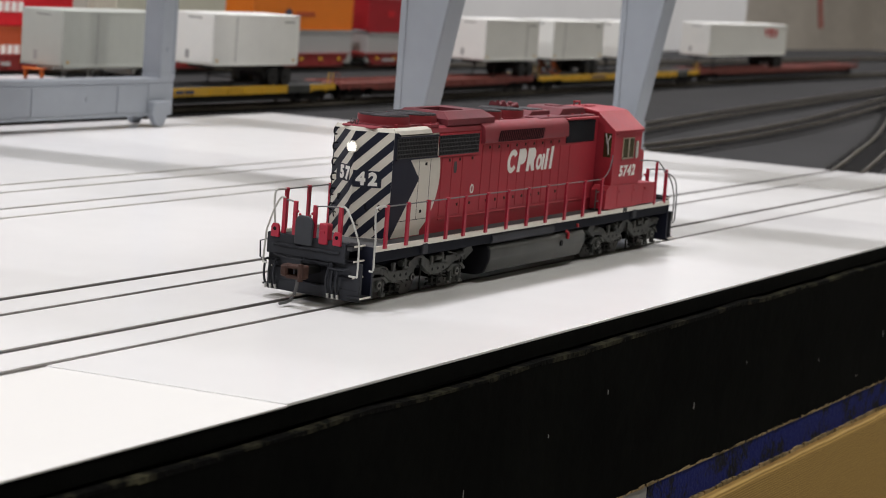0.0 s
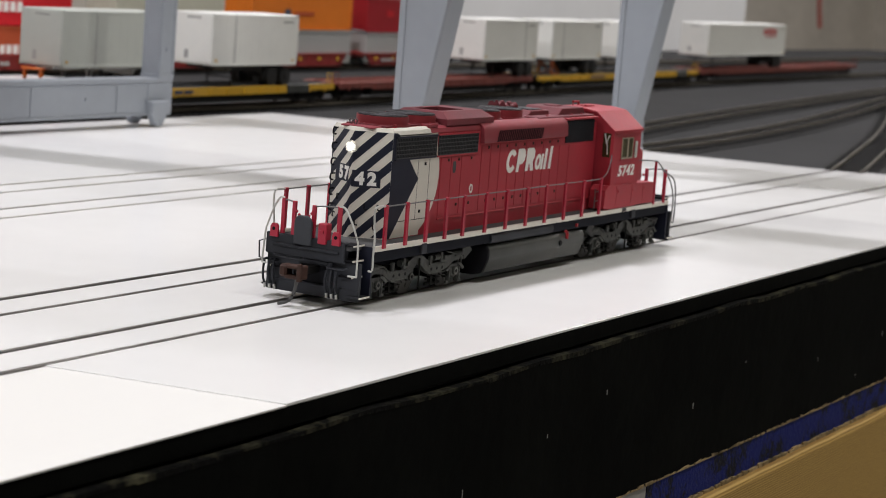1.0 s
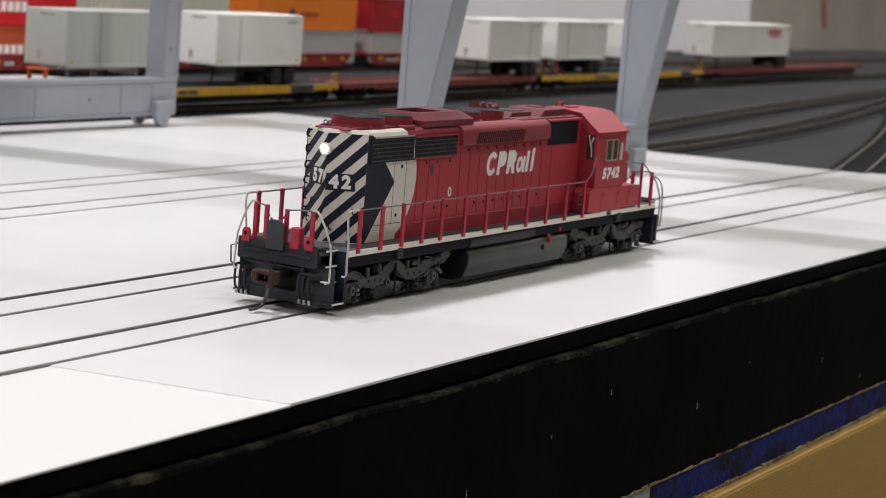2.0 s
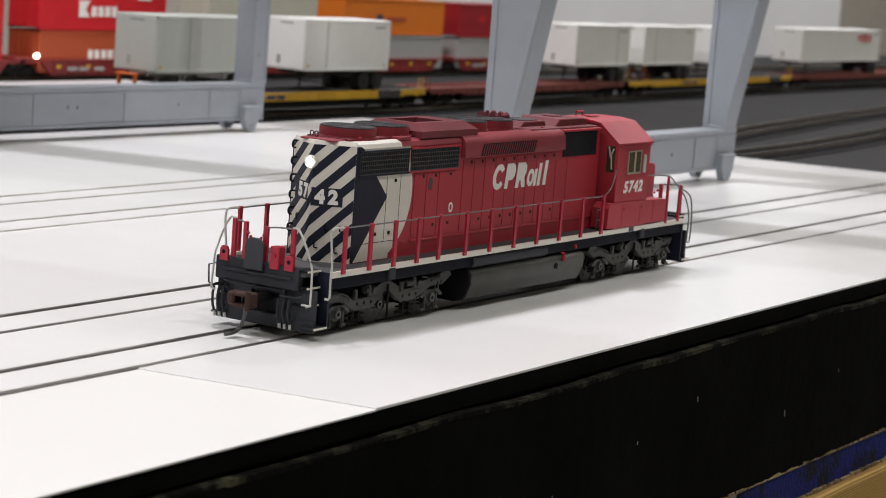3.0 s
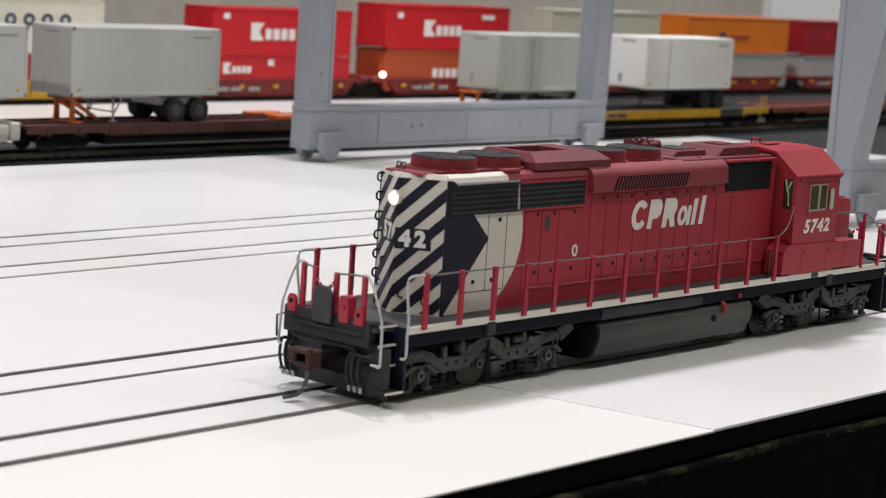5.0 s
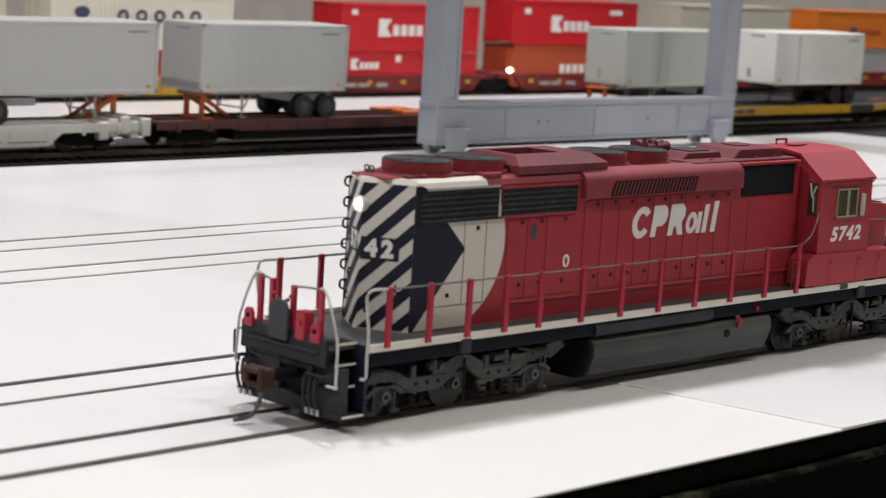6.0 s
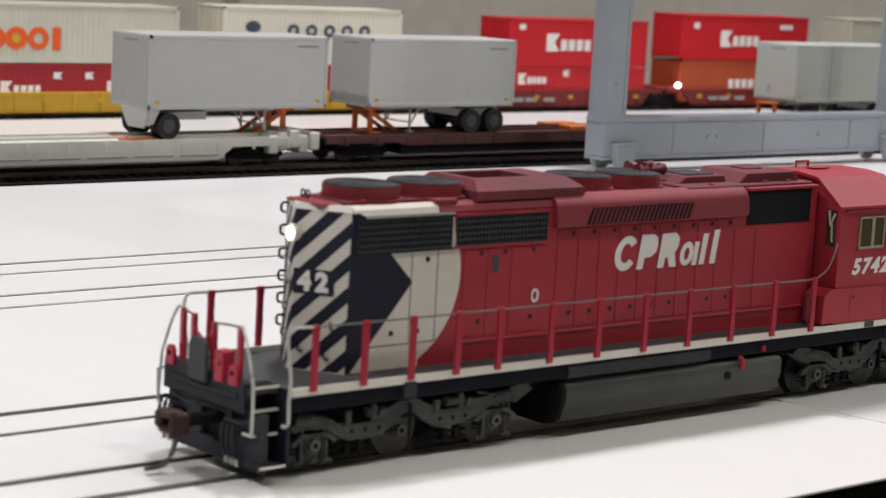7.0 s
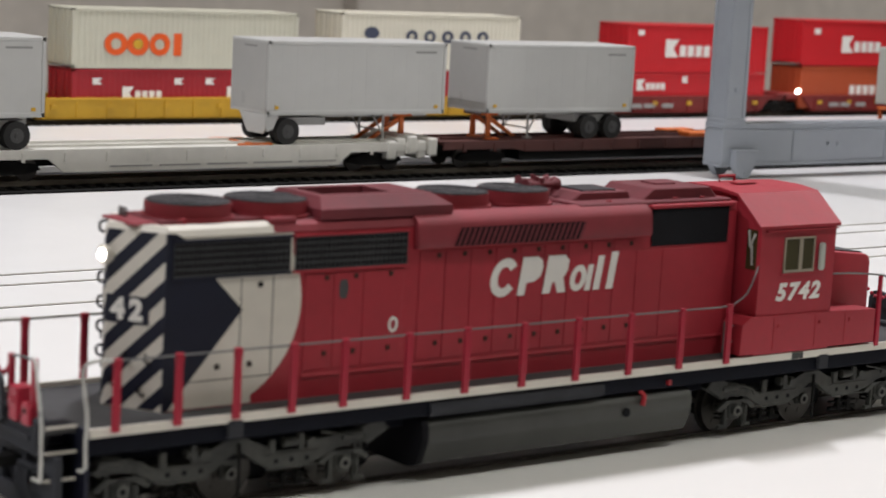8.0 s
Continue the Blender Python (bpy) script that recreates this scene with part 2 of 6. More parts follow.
# ---- the room ----
def build_room():
    z0, z1, x0, x1, y0, y1 = -95, 125, -420, 620, -260, 190
    solid("floor", boxes((x0, x1, y0, y1, z0 - 8, z0)), "floor", "grey concrete floor under the layout", "floor", kind="structure")
    solid("ceiling", boxes((x0, x1, y0, y1, z1, z1 + 8)), "ceil", "plain pale ceiling", "ceiling", kind="structure")
    solid("wall_north", boxes((x0, x1, y1, y1 + 8, z0, z1)), "concrete", "bare grey-beige concrete wall behind the layout", "wall", kind="structure")
    solid("wall_south", boxes((x0, x1, y0 - 8, y0, z0, z1)), "concrete", "bare concrete wall", "wall", kind="structure")
    solid("wall_east", boxes((x1, x1 + 8, y0, y1, z0, z1)), "concrete", "bare concrete wall", "wall", kind="structure")
    solid("wall_west", boxes((x0 - 8, x0, y0, y1, z0, z1)), "concrete", "bare concrete wall", "wall", kind="structure")
    solid("backdrop_board", boxes((104, 204, 72.6, 73.6, -0.3, 40), bevel=0.1), "whitewall", "plain white board standing against the concrete wall", "board", kind="structure")
    for x in (-60.0, 96.0):
        solid("wall_pilaster", boxes((x, x + 16, 187, 189.9, -95, 124), bevel=0.3), "concrete", "shallow concrete pilaster on the wall", "pilaster", kind="structure")
    bm = bmesh.new()
    pipe(bm, [(566, 189.7, -4), (563, 189.7, 4), (568, 189.7, 12), (566, 189.7, 20), (570, 189.7, 36)], 0.8, 6)
    solid("wall_streak", bm, "redline", "thin faded red paint streak on the concrete wall", "paint streak", kind="structure")


# Overhead lamps; the pairs at x 4.4 and 5.9 are added to brighten the wall.
for lx in (-1.3, 0.05, 1.4, 2.9, 4.4, 5.9):
    room_and_fill_lamp(lx, 0.42, 1.42, 13.8 if lx < 1 else 11.8 if lx < 4 else 6.4, (0.975, 0.95, 1.0))
    # Unseen southern row added as warm fill for shadows and near-facing sides.
    room_and_fill_lamp(lx, -0.62, 1.42, 10.0 if lx == 2.9 else 6.0, (1.0, 0.975, 0.93))

WHITE_FAR = 34.6
RAIL = 0.7175


def right_end(y):
    return 38.9 + (35 - y) * 7.0 / 32.4


def slab(y0, y1, xa, z0, z1, bevel=0.02, xb=None, xc=None):
    """A sheet between two rails, cut slantwise at its ends."""
    bm = bmesh.new()
    a0, a1 = (xa(y0), xa(y1)) if callable(xa) else (xa, xa)
    b0, b1 = (xb(y0), xb(y1)) if xb else (right_end(y0), right_end(y1))
    prism(bm, [(a0, y0), (b0, y0), (b1, y1), (a1, y1)], "z", z0, z1, bevel, 1)
    return bm


def build_table():
    base = solid("table_base", boxes((-140, 260, -6.0, 73.8, -6.0, -0.28)), "asphalt", "dark grey painted plywood layout surface", "layout table", kind="structure")
    top = thing("table_top", "glossy white plastic sheets laid between the rails", "table top", kind="structure")
    def seam(y):
        return -20.35 - (y + 6.2) * 0.16
    part("panel", slab(-6.28, -RAIL - 0.06, -140, -0.07, -0.03, 0.004, xb=lambda y: seam(y) - 0.006), "panel2", top)
    part("panel", slab(-6.26, -RAIL - 0.06, seam, -0.07, 0.0, 0.01), "panel", top)
    tracks = (0.0, 4.3, 15.2, 19.4)
    edges = []
    for y in tracks:
        g = 0.12 if y < 10 else 0.075
        edges += [y - RAIL - 0.055, y - RAIL + g, y + RAIL - g, y + RAIL + 0.055]
    edges = edges[1:] + [WHITE_FAR]
    for i in range(0, len(edges), 2):
        part("panel", slab(edges[i], edges[i + 1], -140, -0.28, 0.0), "panel", top)
    part("panel", slab(RAIL + 0.14, 4.3 - RAIL - 0.14, lambda y: 35.2 + 0.2 * y, -0.05, 0.055, 0.015), "panel", top)
    part("panel", slab(42.0, 56.0, -140, -0.28, -0.02, xb=lambda y: 47 - (y - 42) * 0.2), "panel", top)
    for y in tracks:
        for sgn in (-1, 1):
            yy = y + sgn * RAIL
            # Far rails take the paler colour that stands for their sheen.
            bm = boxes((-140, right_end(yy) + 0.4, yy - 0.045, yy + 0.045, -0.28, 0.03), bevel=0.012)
            solid("rail", bm, "rail" if y < 10 else "rail_sheen", "tarnished steel rail set flush in the white sheet", "rail", "rails in the white table top", "structure")
    # front edge
    bm = boxes((-140, 260, -6.24, -0.9, -0.52, -0.075), bevel=0.03)
    solid("edge_strip", bm, "fascia", "black painted lip under the white sheet", "edge strip", kind="structure")
    bm = bmesh.new()
    n = 150
    random.seed(4)
    prof = []
    for i in range(n + 1):
        x = -140 + 400 * i / n
        prof.append((x, -0.60 + random.uniform(-0.06, 0.06)))
    prism(bm, [(260, -5.1), (-140, -5.1)] + prof, "y", -6.42, -6.0)
    solid("fascia", bm, "fascia", "black painted hardboard fascia with a rough upper edge", "fascia", kind="structure")
    bm = bmesh.new()
    for (x, z), (x2, z2) in zip(prof, prof[1:]):
        prism(bm, [(x, z - random.uniform(0.04, 0.12)), (x2, z2 - random.uniform(0.04, 0.12)), (x2, z2 + 0.015), (x, z + 0.015)], "y", -6.435, -6.2)
    tagged(solid("worn_edge", bm, "worn", "rough worn upper edge of the black fascia", "worn edge", kind="structure"), kind="stuff")
    bm = bmesh.new()
    for j in range(34):
        x = random.uniform(-30, 60)
        z = random.uniform(-4.6, -1.2)
        h = random.uniform(0.06, 0.24)
        box(bm, x, x + random.uniform(0.02, 0.05), -6.427, -6.42, z, z + h)
    tagged(solid("paint_scratches", bm, "cgray", "fine pale scratches in the black fascia paint", "scratches", kind="stuff"))
    bm = bmesh.new()
    random.seed(9)
    up = [(-1.8 + 141.8 * i / 70, -5.1 + random.uniform(-0.02, 0.03)) for i in range(71)]
    dn = [(-1.8 + 141.8 * i / 70, -6.15 + random.uniform(-0.09, 0.09)) for i in range(71)]
    prism(bm, dn + up[::-1], "y", -6.40, -6.0)
    solid("blue_band", bm, "blue", "chipped blue painted edge of plywood below the fascia", "painted edge", kind="structure")
    for name, z, h, d, label in (("chipped_edge", -5.13, 0.05, 6.43, "thin chipped bare edge above the blue paint"), ("splintered_edge", -6.2, 0.1, 6.46, "splintered pale edge of the plywood on the beam")):
        bm = bmesh.new()
        for i in range(220):
            x = -12 + 0.45 * i + random.uniform(0, 0.1)
            w = random.uniform(0.3, 0.5)
            a, b = random.uniform(-0.03, 0.05), random.uniform(-0.03, 0.05)
            prism(bm, [(x, z), (x + w, z), (x + w, z + h + b), (x, z + h + a)], "y", -d - random.uniform(0, 0.02), -6.1)
        solid(name, bm, "chip", label, "worn edge", kind="stuff")
    bm = boxes((-140, -1.85, -6.39, -6.0, -6.2, -5.1))
    solid("pale_band", bm, "cgray", "pale unpainted edge of plywood below the fascia", "plywood edge", kind="structure")
    bm = boxes((-140, 260, -6.75, -4.0, -14, -6.2), bevel=0.15, seg=2)
    solid("lumber_beam", bm, "wood", "raw yellow pine lumber beam under the table edge", "beam", kind="structure")
    for x in (-120, -30, 70, 160):
        for y in (0, 60):
            solid("table_leg", boxes((x - 4, x + 4, y - 4, y + 4, -95, -6), bevel=0.3), "wood", "square lumber post carrying the layout table", "table leg", "table legs", "structure")


def curve_track(pts, label):
    """Ties and rails of sectional track along a centre line, on the dark board."""
    path = smooth_path([(x, y, 0) for x, y in pts], 14)
    ob = thing("track", label, "track", group="tracks on the dark board", kind="structure")
    bed = bmesh.new()
    ties = bmesh.new()
    rails = [bmesh.new(), bmesh.new()]
    left = []
    acc = 0.0
    for i in range(len(path) - 1):
        p, q = path[i], path[i + 1]
        d = q - p
        ln = d.length
        d.normalize()
        nrm = Vector((-d.y, d.x, 0))
        while acc < ln:
            c = p + d * acc
            co = [c + d * a * 0.12 + nrm * b * 1.3 for a, b in ((-1, -1), (1, -1), (1, 1), (-1, 1))]
            lo = [ties.verts.new((v.x, v.y, -0.22)) for v in co]
            hi = [ties.verts.new((v.x, v.y, -0.10)) for v in co]
            ties.faces.new(hi)
            for k in range(4):
                ties.faces.new((lo[k], lo[(k + 1) % 4], hi[(k + 1) % 4], hi[k]))
            acc += 0.58
        acc -= ln
        left.append((p, nrm))
    left.append((path[-1], left[-1][1]))
    for bm, off, w, z0, z1 in ((bed, 0.0, 1.7, -0.279, -0.2), (rails[0], RAIL, 0.05, -0.12, 0.06), (rails[1], -RAIL, 0.05, -0.12, 0.06)):
        rows = []
        for p, nrm in left:
            a, b = p + nrm * (off - w), p + nrm * (off + w)
            rows.append([bm.verts.new((a.x, a.y, z0)), bm.verts.new((a.x, a.y, z1)), bm.verts.new((b.x, b.y, z1)), bm.verts.new((b.x, b.y, z0))])
        for a, b in zip(rows, rows[1:]):
            for k in range(3):
                bm.faces.new((a[k], a[k + 1], b[k + 1], b[k]))
    part("roadbed", bed, "tie", ob)
    t = part("ties", ties, "tie", ob)
    tagged(t, kind="stuff")
    # Both rails in the lightened steel that paints their highlight.
    part("rail", rails[0], "curverail", ob)
    part("rail", rails[1], "curverail", ob)


def flat_y(x):
    return 38.2 + 0.0375 * max(0.0, min(100.0, x - 45))


def build_tracks():
    xs = [-140, -60, 0, 30, 45, 60, 90, 130, 170, 230]
    curve_track([(x, flat_y(x)) for x in xs], "black sectional track under the flat cars")
    curve_track([(x, 58.3) for x in (-140, 0, 100, 230)], "black track under the container cars")
    curve_track([(43.8, 15.2), (60, 16.2), (80, 18.6), (100, 21.9), (114.5, 24.5), (160, 32)], "black track curving over the dark board")
    curve_track([(42.8, 19.4), (50, 20.2), (61, 21.9), (85, 25), (110, 27.8), (132, 30.2), (170, 33.8)], "black track curving over the dark board")
    curve_track([(45.4, 4.4), (51, 5.7), (58, 7.4), (68, 9.8), (80, 13.0), (96, 17.6), (120, 25.0)], "black track curving sharply over the dark board")
    curve_track([(47.2, 0.0), (54, 1.0), (62, 2.7), (72, 5.2), (84, 8.6), (100, 13.5)], "black track curving sharply over the dark board")


# ---- the gantry crane ----
def build_crane():
    ob = thing("gantry_crane", "blue-grey plastic rail-mounted gantry crane standing over the tracks", "crane", (0, 0, 0))
    for (x0, x1, yn) in ((6.0, 26.2, 31.8), (11.5, 32.0, 9.6)):
        beam = part("sill_beam", boxes((x0 + 0.05, x1 - 0.05, yn + 0.06, yn + 1.04, 0.62, 2.25), bevel=0.03), "crane", ob)
        for z0, z1, o in ((2.12, 2.32, 0.0), (0.55, 0.68, 0.0), (2.0, 2.06, 0.03)):
            part("flange", boxes((x0, x1, yn + o, yn + 1.1 - o, z0, z1), bevel=0.02), "crane", beam)
        for bx0 in (x0, x1 - 1.9):
            part("end_block", boxes((bx0, bx0 + 1.9, yn + 0.01, yn + 1.09, 0.69, 2.11), bevel=0.03), "crane", beam)
        for fx in (x0 + 4.2, x0 + 10, x1 - 4.2):
            part("stiffener", boxes((fx, fx + 0.08, yn + 0.02, yn + 0.08, 0.68, 2.0)), "crane", beam)
        for fx in (x0 + 6.4, x0 + 7.0, x1 - 6.4):
            bm = bmesh.new()
            cyl(bm, (fx, yn + 0.0, 1.4), (fx, yn + 0.08, 1.4), 0.09, 12)
            part("bolt", bm, "crane", beam, smooth=True)
        for fx in (x0 + 0.5, x1 - 1.9):
            for ya, yb, out in ((yn - 0.32, yn + 0.05, -1), (yn + 1.05, yn + 1.42, 1)):
                bm = bmesh.new()
                prism(bm, [(fx, 1.2), (fx + 1.2, 1.2), (fx + 1.2, 0.66), (fx + 0.92, 0.2), (fx + 0.78, 0.06), (fx + 0.42, 0.06), (fx + 0.28, 0.2), (fx, 0.66)], "y", ya, yb, 0.03, 1)
                bogie = part("wheel_bogie", bm, "crane", ob)
                bm = bmesh.new()
                ym = (ya + yb) / 2
                cyl(bm, (fx + 0.6, ym - 0.21, 0.3), (fx + 0.6, ym + 0.21, 0.3), 0.08, 12)
                part("wheel_pin", bm, "crane", bogie)
                part("bogie_cap", boxes((fx - 0.06, fx + 1.26, ya - 0.05, yb + 0.02, 1.18, 1.26), bevel=0.02), "crane", bogie)
        for cx in ((6.1, 25.1) if yn > 20 else (11.5, 30.7)):
            bm = bmesh.new()
            if yn > 20:
                box(bm, cx, cx + 1.1, yn + 0.02, yn + 1.08, 2.3, 24.0, bevel=0.04)
                box(bm, cx - 0.04, cx + 1.14, yn - 0.02, yn + 1.1, 2.3, 2.5, bevel=0.02)
                box(bm, cx + 0.4, cx + 0.6, yn - 0.05, yn + 0.05, 3.6, 3.8, bevel=0.03)
            else:
                prism(bm, [(yn + 0.02, 2.3), (yn + 1.08, 2.3), (yn + 1.08, 24.0), (yn - 4.0, 24.0)], "x", cx, cx + 1.15, 0.04, 1)
                box(bm, cx - 0.04, cx + 1.19, yn - 0.02, yn + 1.1, 2.3, 2.45, bevel=0.02)
            leg = part("leg", bm, "crane", ob)
            bm = bmesh.new()
            if yn > 20:
                for a, b in ((cx + 0.0, cx + 0.16), (cx + 0.94, cx + 1.1)):
                    box(bm, a, b, yn - 0.02, yn + 0.03, 2.52, 24.0, bevel=0.01)
                for a, b in ((yn + 0.03, yn + 0.18), (yn + 0.9, yn + 1.06)):
                    box(bm, cx - 0.035, cx + 0.01, a, b, 2.52, 24.0, bevel=0.01)
            else:
                box(bm, cx - 0.05, cx + 0.01, yn + 0.82, yn + 1.08, 2.46, 24.0, bevel=0.012)
                prism(bm, [(yn + 0.03, 2.46), (yn + 0.22, 2.46), (yn - 3.8, 24.0), (yn - 4.0, 24.0)], "x", cx - 0.05, cx + 0.01)
            part("leg_flange", bm, "crane", leg)
    for x0, x1 in ((6.1, 11.5), (25.1, 30.7)):
        bm = bmesh.new()
        k = (x1 - x0) / 22.2
        prism(bm, [(x0 - k * 4, 36.0), (x0 - k * 4 + 3.2, 36.0), (x1 + k * 24 + 3.2, -14.0), (x1 + k * 24, -14.0)], "z", 24.0, 26.4, 0.05, 1)
        part("main_girder", bm, "crane", ob)


# ---- the locomotive (its own space: x towards the cab, rail tops at z 0) ----
HOOD, XE, XC = 0.93, -7.85, 4.5


def side_plate(bm, pts, sgn, y, thick=0.012):
    """A flat shape on the hood's side: points in (x, z), y its distance from the middle."""
    prism(bm, pts, "y", sgn * (y - 0.01), sgn * (y + thick))


def build_hood(ob):
    top = 4.52
    bm = bmesh.new()
    sec = [(-HOOD, 1.6), (HOOD, 1.6), (HOOD, top - 0.16), (HOOD - 0.05, top - 0.06), (HOOD - 0.16, top), (-HOOD + 0.16, top), (-HOOD + 0.05, top - 0.06), (-HOOD, top - 0.16)]
    prism(bm, sec, "x", XE, XC)
    hood = part("long_hood", bm, "red", ob, "red painted long hood")
    # pointed end: two angled panels meeting at a narrow middle ridge
    XR, RY = -8.42, 0.05
    bm = bmesh.new()
    plan = [(XE, -HOOD), (XE, HOOD), (XE - 0.03, HOOD - 0.01), (XR, RY), (XR, -RY), (XE - 0.03, -HOOD + 0.01)]
    lo = [bm.verts.new((x, y, 1.6)) for x, y in plan]
    hi = [bm.verts.new((x, y, top - 0.09)) for x, y in plan]
    tp = [bm.verts.new((x + (0.05 if x < XE else 0), y * 0.96, top)) for x, y in plan]
    for a, b in ((lo, hi), (hi, tp)):
        for i in range(6):
            bm.faces.new((a[i], a[(i + 1) % 6], b[(i + 1) % 6], b[i]))
    bm.faces.new(lo)
    bm.faces.new(tp)
    end = part("hood_end", bm, "cream", ob, "white pointed hood end with diagonal black warning stripes")
    part("end_roof", boxes((XR + 0.16, XE + 0.3, -0.5, 0.5, top - 0.02, top + 0.03), bevel=0.02), "dusty", end)
    w, period, slope = 0.28, 0.56, 0.95
    ln = math.hypot(XE - 0.03 - XR, HOOD - 0.01 - RY)
    ux, uy = (XR - XE + 0.03) / ln, (HOOD - 0.01 - RY) / ln

    def on_panel(sgn, u, z, out=0.0):
        """A point on an angled panel, u along it from the hood's corner."""
        return (XE - 0.03 + ux * u - uy * out, sgn * (HOOD - 0.01 - uy * u) + sgn * -ux * out, z)

    def decal(name, sgn, poly, material, parent, out=0.005):
        bm = bmesh.new()
        f = [bm.verts.new(on_panel(sgn, u, z, out)) for u, z in poly]
        g = [bm.verts.new(on_panel(sgn, u, z, -0.01)) for u, z in poly]
        n = len(poly)
        bm.faces.new(f)
        bm.faces.new(g)
        for i in range(n):
            bm.faces.new((f[i], f[(i + 1) % n], g[(i + 1) % n], g[i]))
        return part(name, bm, material, parent)

    hold = [(1, 0, ln), (-1, 0, 0.0), (0, 1, top - 0.1), (0, -1, -1.62)]
    for i in range(-3, 14):
        zc = 4.13 + 0.56 * 3 - i * period
        for sgn in (-1, 1):
            if sgn < 0:
                z0, z1 = zc, zc - slope * ln
            else:
                z1 = zc - slope * ln - 0.2
                z0 = z1 - 0.8 * ln
            poly = clip_poly([(0, z0 - w / 2), (ln, z1 - w / 2), (ln, z1 + w / 2), (0, z0 + w / 2)], hold)
            if poly:
                decal("stripe", sgn, poly, "navy", end)
        za, zb = zc - slope * ln, zc - slope * ln - 0.2
        poly = clip_poly([(-RY, za - w / 2), (RY, zb - w / 2), (RY, zb + w / 2), (-RY, za + w / 2)], [(0, 1, top - 0.1), (0, -1, -1.62)])
        if poly:
            bm = bmesh.new()
            prism(bm, poly, "x", XR - 0.005, XR + 0.01)
            part("stripe", bm, "navy", end)
    for sgn, chars in ((-1, ((0.49, "2"), (0.81, "4"))), (1, ((0.60, "5"), (0.91, "7")))):
        base = 2.95 if sgn < 0 else 3.06
        plate = decal("number_panel", sgn, [(0.26, base), (ln, base), (ln, base + 0.44), (0.26, base + 0.44)], "navy", ob, 0.009)
        for u, ch in chars:
            p = Vector(on_panel(sgn, u, base + 0.21, 0.012))
            yaw = math.degrees(math.atan2(-ux, uy))
            m = Matrix.Translation(p) @ Matrix.Rotation(radians(-90 + (yaw if sgn < 0 else -yaw)), 4, "Z") @ Matrix.Rotation(radians(90), 4, "X")
            text_part("digit", ch, 0.45, "white", plate, m, bold=0.026)
    # headlight
    bm = bmesh.new()
    cyl(bm, (XR - 0.07, 0.0, 4.0), (XR + 0.1, 0.0, 4.0), 0.16, 20)
    hl = part("headlight", bm, "cream", ob, smooth=True)
    bm = bmesh.new()
    bmesh.ops.create_uvsphere(bm, u_segments=16, v_segments=10, radius=0.086, matrix=Matrix.Translation((XR - 0.07, 0.0, 4.0)) @ Matrix.Diagonal((0.6, 1, 1, 1)))
    part("lens", bm, "lens", hl, "lit white headlight lens", smooth=True)
    # grab irons up the hood end
    for z in (4.32, 3.92, 3.5, 3.1, 2.7, 2.3):
        bm = bmesh.new()
        a, b = Vector(on_panel(1, 0.22, z, 0)), Vector(on_panel(1, 0.22, z, 0.135))
        h = Vector((0, 0, 0.085))
        k = Vector((0, 0, 0.05))
        pipe(bm, smooth_path([a + h, a.lerp(b, 0.7) + h, b + k, b - k, a.lerp(b, 0.7) - h, a.lerp(b, 0.35) - h], 3), 0.024, 6)
        part("grab_iron", bm, "black", end)
    for sgn, u, z in ((-1, 0.62, 2.42), (-1, 0.26, 2.42), (-1, 0.36, 1.9), (1, 0.5, 2.6), (-1, 0.85, 2.0), (1, 0.3, 2.1)):
        bm = bmesh.new()
        q = [on_panel(sgn, u + 0.05, z + 0.05, -0.01), on_panel(sgn, u + 0.02, z + 0.08, 0.05), on_panel(sgn, u + 0.02, z - 0.04, 0.05), on_panel(sgn, u - 0.05, z - 0.06, -0.01)]
        pipe(bm, smooth_path(q, 3), 0.018, 6)
        part("fitting", bm, "black", end)
    # side livery
    for sgn in (-1, 1):
        bm = bmesh.new()
        cx, cz, r = -7.35, 3.25, 2.0
        arc = [(cx + r * math.cos(a), cz + r * math.sin(a) * 0.9) for a in [radians(-57 + 82 * i / 18) for i in range(19)]]
        arc = [p for p in arc if 1.62 < p[1] < 4.36]
        side_plate(bm, [(XE + 0.02, 1.62)] + [(arc[0][0], 1.62)] + arc + [(-5.56, 4.36), (XE + 0.02, 4.36)], sgn, HOOD, 0.008)
        wl = part("white_panel", bm, "cream", hood, "aged white quarter-round livery panel")
        bm = bmesh.new()
        side_plate(bm, [(XE - 0.036, 1.61), (-7.80, 1.61), (-6.47, 3.15), (-7.05, 3.74), (-7.60, 4.36), (-7.72, 4.42), (XE - 0.036, 4.42)], sgn, HOOD + 0.008, 0.008)
        part("black_arrow", bm, "navy", hood, "dark arrow-shaped livery panel")
        bm = bmesh.new()
        prism(bm, [(sgn * y, z) for y, z in ((HOOD + 0.008, 4.33), (HOOD + 0.008, top - 0.155), (HOOD - 0.044, top - 0.054), (HOOD - 0.155, top + 0.006), (HOOD - 0.24, top + 0.006), (HOOD - 0.24, top - 0.1), (HOOD - 0.06, 4.33))], "x", XE - 0.01, -5.92)
        part("white_shoulder", bm, "cream", hood, "aged white painted roof shoulder")
        bm = bmesh.new()
        prism(bm, [(sgn * y, z) for y, z in ((HOOD + 0.006, 4.345), (HOOD + 0.006, top - 0.155), (HOOD - 0.044, top - 0.054), (HOOD - 0.155, top + 0.006), (HOOD - 0.24, top + 0.006), (HOOD - 0.24, top - 0.1), (HOOD - 0.06, 4.345))], "x", -5.92, 2.2)
        part("roof_shoulder", bm, "dusty", hood, "dusty red roof shoulder")
